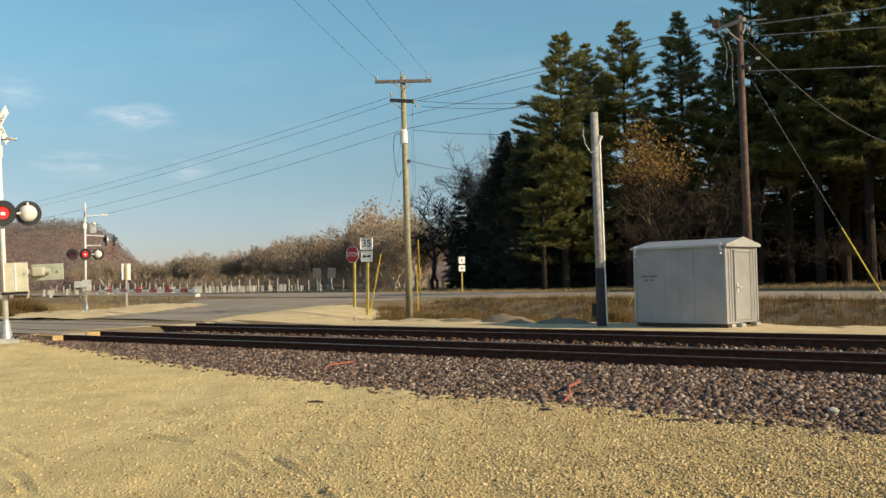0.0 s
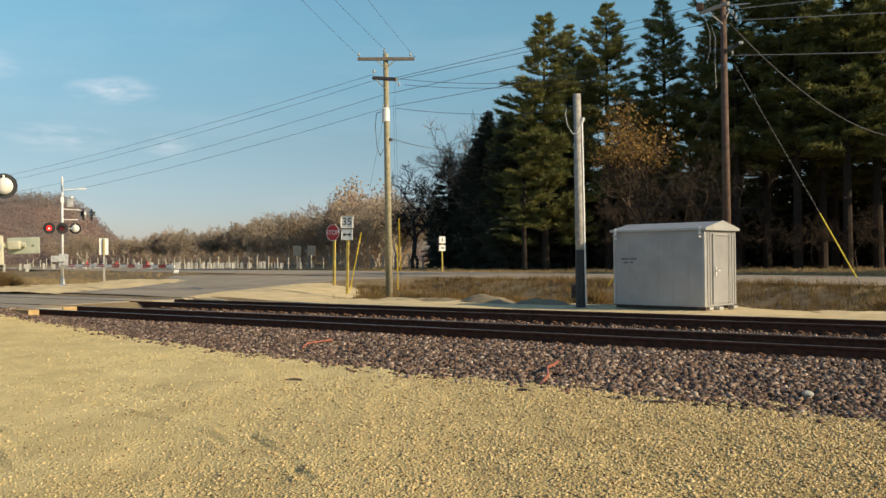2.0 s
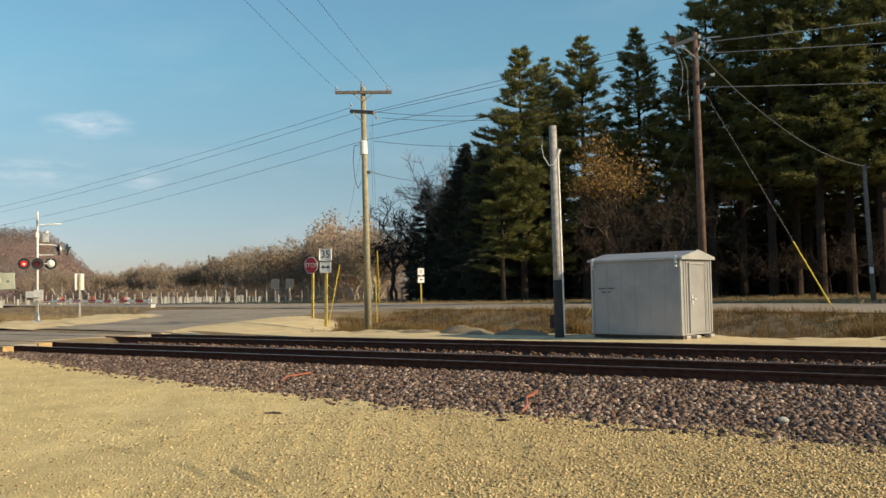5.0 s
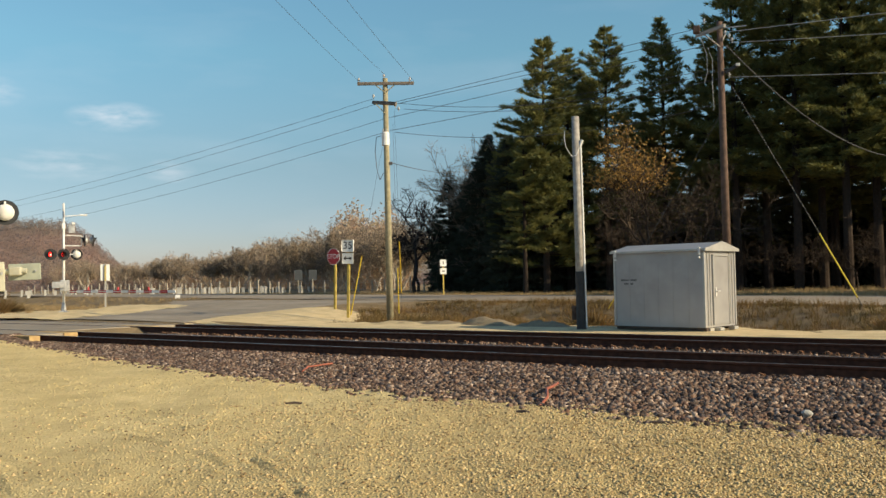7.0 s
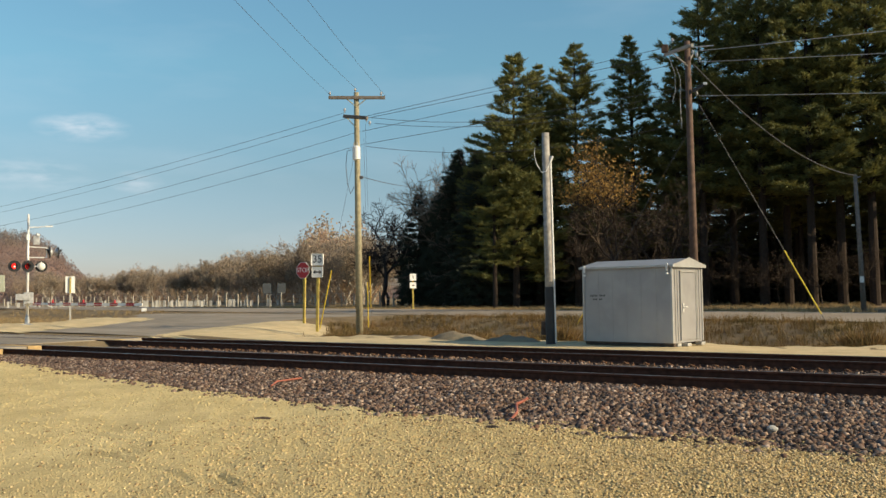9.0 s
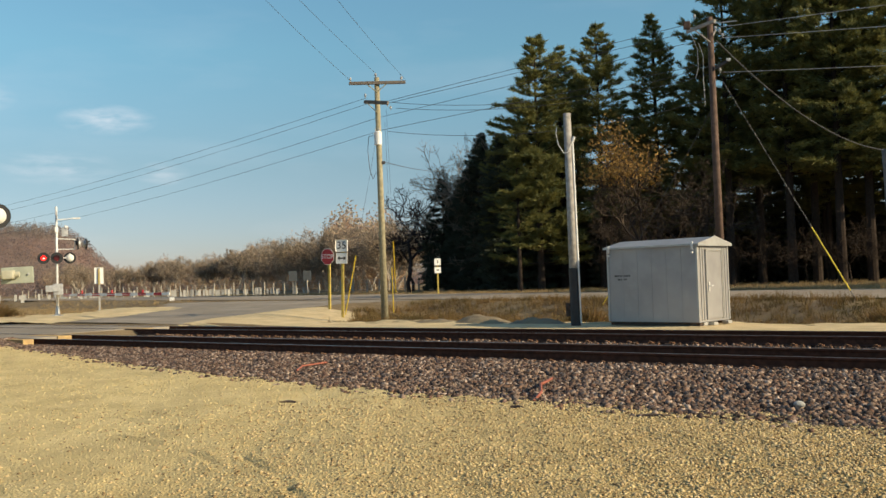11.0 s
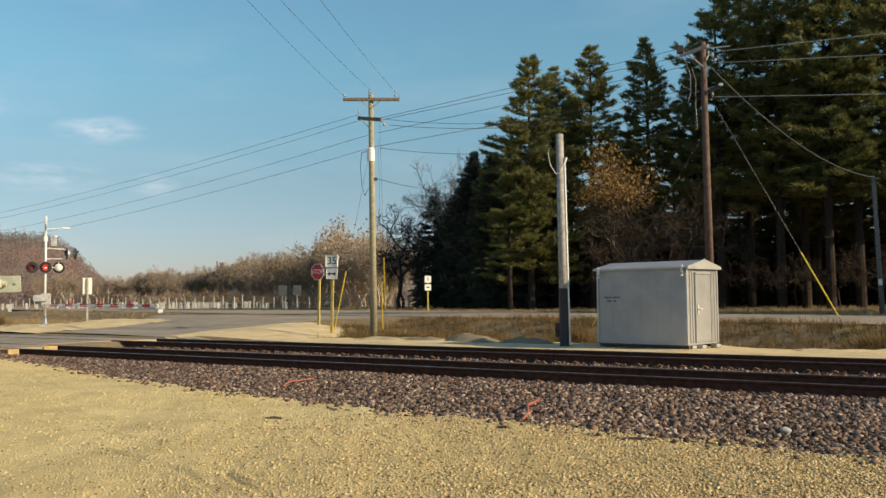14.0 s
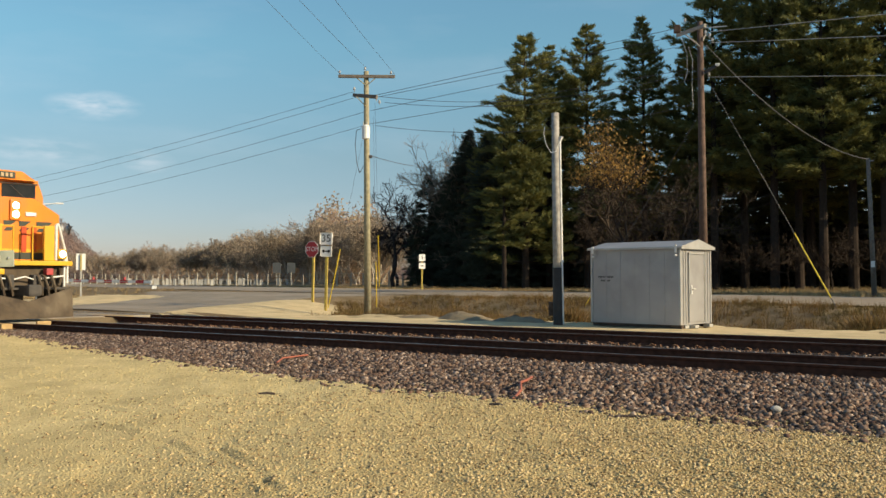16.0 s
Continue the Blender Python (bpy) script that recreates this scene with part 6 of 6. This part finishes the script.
def locomotive():
    t = thing("locomotive", pose(-24.4, 14.665, RAIL_TOP_Z), "orange and yellow diesel freight locomotive running on the near track", "locomotive")
    # plough: two swept plates
    bm = B()
    for s in (-1, 1):
        a = [(0.0, 0.0, 0.08), (-0.35, s * 1.52, 0.08), (-0.42, s * 1.52, 0.96), (-0.2, 0.0, 0.58)]
        f = [bm.verts.new(p) for p in a]
        k = [bm.verts.new((p[0] - 0.05, p[1], p[2])) for p in a]
        for q in (f, k[::-1], (f[0], k[0], k[1], f[1]), (f[1], k[1], k[2], f[2]), (f[2], k[2], k[3], f[3])):
            bm.faces.new(q)
    bmesh.ops.recalc_face_normals(bm, faces=bm.faces)
    plow = part("plough", bm, GRIME, t, "dusty grey-brown snow plough")
    part("plough_rim", box(B(), (0.1, 3.0, 0.06), (-0.5, 0, 0.95), bevel=0.01), UNDER, plow)
    for y in (-1.1, -0.55, 0.55, 1.1):
        part("plough_rib", box(B(), (0.1, 0.05, 0.5), (-0.26 - abs(y) * 0.1, y, 0.45), bevel=0.01), UNDER, plow)
    part("end_plate", box(B(), (0.3, 3.0, 0.75), (-0.85, 0, 1.28), bevel=0.02), GRIME, t, "sooty front end plate")
    bm = B()
    box(bm, (0.7, 0.3, 0.3), (-0.45, 0, 0.9), bevel=0.04)
    box(bm, (0.3, 0.42, 0.34), (-0.05, 0.03, 0.9), bevel=0.08)
    part("coupler", bm, UNDER, t, "dark knuckle coupler")
    for y in (-0.75, -0.5, 0.42, 0.62, 0.85):
        part("air_hose", pipe(B(), [(-0.6, y, 1.35), (-0.42, y, 1.3), (-0.34, y + 0.05, 1.0), (-0.4, y + 0.12, 0.75)], 0.04, 6), GRIME, t)
    part("hose_box", box(B(), (0.2, 0.22, 0.2), (-0.5, 0.78, 1.45), bevel=0.03), HOSE_RED, t, "red hose coupling")
    part("hose_box", box(B(), (0.2, 0.16, 0.16), (-0.5, -0.7, 1.45), bevel=0.03), LOCO_YELLOW, t)
    part("step_well", box(B(), (0.5, 0.5, 0.95), (-1.3, 1.3, 0.95), bevel=0.03), GRIME, t)
    part("step_well", box(B(), (0.5, 0.5, 0.95), (-1.3, -1.3, 0.95), bevel=0.03), GRIME, t)
    # clutter between plough and platform
    for y in (-1.25, -0.95, 0.95, 1.25):
        part("brake_pipe", pipe(B(), [(-0.62, y, 1.55), (-0.55, y * 0.98, 1.25), (-0.5, y * 0.9, 1.02)], 0.05, 7), GRIME, t)
    part("uncoupling_lever", pipe(B(), [(-0.52, -1.3, 1.32), (-0.5, -0.3, 1.22), (-0.42, 0.0, 1.3), (-0.5, 0.3, 1.22), (-0.52, 1.3, 1.32)], 0.025, 6), MAST, t, "pale uncoupling lever")
    for y in (-0.42, 0.42):
        part("buffer_block", box(B(), (0.3, 0.26, 0.42), (-0.62, y, 1.15), bevel=0.04), UNDER, t)
    for z in (0.55, 0.85, 1.15):
        for y in (-1.42, 1.42):
            part("step", box(B(), (0.4, 0.22, 0.05), (-0.95, y, z), bevel=0.01), GRIME, t)
    # platform
    part("platform", box(B(), (1.0, 3.1, 0.14), (-0.95, 0, 1.70), bevel=0.02), LOCO_YELLOW, t, "yellow front platform edge")
    part("frame", box(B(), (21.0, 2.9, 0.35), (-11.8, 0, 1.45), bevel=0.02), UNDER, t)
    # nose with chamfered shoulders
    shape = [(-1.46, 1.77), (1.46, 1.77), (1.46, 3.20), (0.62, 3.66), (-0.62, 3.66), (-1.46, 3.20)]
    nose = part("nose", across(B(), shape, 1.9, -1.05), ORANGE, t, "orange nose")
    part("nose_door", box(B(), (0.03, 0.62, 1.45), (-1.04, -0.95, 2.55), bevel=0.02), ORANGE, nose)
    part("nose_window", box(B(), (0.03, 0.3, 0.28), (-1.025, -0.95, 3.05), bevel=0.03), CAB_GLASS, nose)
    part("warning_band", box(B(), (0.012, 2.9, 0.20), (-1.044, 0, 1.92)), LOCO_DARK, nose, "dark band")
    part("warning_stripe", box(B(), (0.012, 2.9, 0.10), (-1.044, 0, 2.08)), LOCO_YELLOW, nose, "yellow stripe")
    # slanting emblem shapes
    for y, w in ((-0.62, 0.30), (-0.15, 0.34), (0.32, 0.34), (0.95, 0.5)):
        m = Matrix.Translation((-1.042, y, 2.78)) @ Matrix.Rotation(radians(90), 4, "Z")
        part("emblem_bar", prism(B(), [(-w / 2, -0.12), (w / 2 - 0.12, -0.12), (w / 2, -0.02), (-w / 2 + 0.1, -0.02)], 0.012, m), LOCO_DARK, nose, "dark emblem shape")
        m = Matrix.Translation((-1.042, y, 2.92)) @ Matrix.Rotation(radians(90), 4, "Z")
        part("emblem_bar", prism(B(), [(-w / 2 + 0.02, -0.11), (w / 2 - 0.16, -0.11), (w / 2 + 0.05, 0.04), (-w / 2, 0.04)], 0.012, m), LOCO_DARK, nose, "dark emblem shape")
    part("end_sheet", box(B(), (0.03, 0.16, 0.75), (-1.02, 0.3, 2.42), bevel=0.01), mat("rust_red_paint", (0.5, 0.07, 0.02)), nose)
    part("end_sheet", box(B(), (0.03, 0.16, 0.75), (-1.02, 0.62, 2.42), bevel=0.01), mat("rust_orange_paint", (0.6, 0.12, 0.02)), nose)
    # headlights
    hl = part("headlight_box", box(B(), (0.08, 0.34, 0.62), (-1.02, 0.02, 3.28), bevel=0.05), ORANGE, nose, "headlight housing")
    for z in (3.15, 3.41):
        part("headlight", rod(B(), (-0.985, 0.02, z), (-0.965, 0.02, z), 0.105, seg=18), LOCO_LAMP, hl, "lit white headlight")
    part("marker_plate", box(B(), (0.03, 0.34, 0.12), (-1.03, 0.52, 3.18), bevel=0.04), WHITE, nose, "small pale plate")
    # cab
    cab_shape = [(-1.5, 1.77), (1.5, 1.77), (1.5, 3.80), (1.32, 4.26), (0.80, 4.56), (-0.80, 4.56), (-1.32, 4.26), (-1.5, 3.80)]
    cab = part("cab", across(B(), cab_shape, 2.9, -2.0), ORANGE, t, "orange cab")
    for y in (-0.68, 0.68):
        g = part("windshield", box(B(), (0.04, 1.08, 0.46), (-1.98, y, 3.92), bevel=0.03), CAB_GLASS, cab, "dark windscreen")
        part("windshield_frame", box(B(), (0.05, 1.2, 0.04), (-1.97, y, 4.18)), UNDER, g)
        part("windshield_frame", box(B(), (0.05, 1.2, 0.04), (-1.97, y, 3.68)), UNDER, g)
        part("wiper", rod(B(), (-1.95, y - 0.3, 4.12), (-1.94, y + 0.15, 3.75), 0.012, seg=5), UNDER, g)
    nb = part("number_board", box(B(), (0.05, 0.72, 0.2), (-1.97, 0.2, 4.42), bevel=0.02), LOCO_DARK, cab, "dark number board")
    for i in range(4):
        part("number_bar", box(B(), (0.02, 0.08, 0.11), (-1.94, -0.01 + i * 0.14, 4.42)), TAN_BAR, nb, "pale bar")
    part("sun_visor", box(B(), (0.25, 2.4, 0.03), (-1.9, 0, 4.27), bevel=0.01), ORANGE, cab)
    for y in (-1.52, 1.52):
        part("side_window", box(B(), (1.2, 0.03, 0.55), (-3.4, y, 3.3), bevel=0.02), CAB_GLASS, cab)
    # hood, radiator and fuel tank
    part("hood", box(B(), (14.0, 1.9, 2.3), (-12.0, 0, 2.95), bevel=0.1), ORANGE, t, "long orange engine hood")
    part("radiator", box(B(), (3.4, 2.9, 0.9), (-18.2, 0, 4.0), bevel=0.1), ORANGE, t)
    part("hood_band", box(B(), (14.0, 1.93, 0.5), (-12.0, 0, 2.1)), LOCO_DARK, t)
    part("fuel_tank", box(B(), (5.0, 2.7, 0.9), (-11.5, 0, 0.8), bevel=0.15), UNDER, t)
    for cx in (-4.6, -18.4):
        tr = part("truck_frame", box(B(), (4.2, 2.4, 0.4), (cx, 0, 0.75), bevel=0.05), GRIME, t)
        for dx in (-1.7, 0, 1.7):
            part("wheelset", rod(B(), (cx + dx, -0.8, 0.53), (cx + dx, 0.8, 0.53), 0.53, seg=24), UNDER, tr)
    # ditch lights and handrails
    for y in (-1.18, 1.18):
        d = part("ditch_light_box", box(B(), (0.16, 0.3, 0.3), (-0.48, y, 1.98), bevel=0.06), LOCO_YELLOW, t)
        part("ditch_light", rod(B(), (-0.40, y, 1.98), (-0.385, y, 1.98), 0.105, seg=18), LOCO_LAMP, d, "lit white ditch light")
        s = 1 if y > 0 else -1
        part("corner_post", box(B(), (0.08, 0.34, 1.05), (-0.55, s * 0.82, 2.3), bevel=0.02), LOCO_YELLOW, t, "yellow handrail panel")
        part("handrail", pipe(B(), [(-0.5, s * 1.02, 1.8), (-0.5, s * 1.02, 2.85), (-0.55, s * 1.12, 2.88), (-0.75, s * 1.5, 2.0), (-0.75, s * 1.55, 1.65), (-0.75, s * 1.55, 1.1)], 0.045, 8), MAST, t, "pale corner handrail")
        part("handrail", pipe(B(), [(-0.5, s * 1.3, 1.9), (-0.6, s * 1.36, 1.6), (-0.6, s * 1.36, 1.0)], 0.038, 8), MAST, t, "pale step handrail")
        part("rail_bar", pipe(B(), [(-0.55, s * 0.98, 2.78), (-0.55, s * 0.3, 2.78), (-0.55, s * 0.3, 1.78)], 0.022, 8), LOCO_YELLOW, t)
    for y in (-1.5, 1.5):
        for i in range(9):
            x = -4.5 - i * 1.8
            part("stanchion", rod(B(), (x, y, 1.75), (x, y, 2.75), 0.018, seg=6), LOCO_YELLOW, t)
        part("side_rail", rod(B(), (-4.5, y, 2.75), (-18.9, y, 2.75), 0.02, seg=6), LOCO_YELLOW, t)
    part("horn", rod(B(), (-3.2, 0.3, 4.6), (-2.8, 0.3, 4.62), 0.03, 0.07, 10), UNDER, t)
    part("antenna", box(B(), (0.6, 0.4, 0.08), (-3.6, 0, 4.5), bevel=0.03), UNDER, t)
    return t


loco = locomotive()


# ---- what moves ----
def motions():
    half, start = 0.478, 0.07
    for lens, base, side in BLINKERS:
        # side 1 shines first; at each change the lens swings by half a turn
        angle = 180 if side == 0 else 0
        rows = [(0.0, base @ Matrix.Rotation(radians(angle), 4, "Z"))]
        k = 0
        while start + half * k < 15.95:
            t = start + half * k
            for dt, da in ((-0.018, 0), (-0.006, 60), (0.006, 120), (0.018, 180)):
                if t + dt > 0.005:
                    rows.append((t + dt, base @ Matrix.Rotation(radians(angle + da), 4, "Z")))
            angle += 180
            k += 1
        rows.append((16.0, base @ Matrix.Rotation(radians(angle), 4, "Z")))
        walk(lens, rows)
    # the train comes in from far down the line at an even pace
    speed = 18.7
    walk(loco, [(t, pose(-24.3 - speed * (16.0 - t), 14.665, RAIL_TOP_Z)) for t in (0.0, 4.0, 8.0, 12.0, 14.0, 15.0, 15.5, 16.0)])


motions()
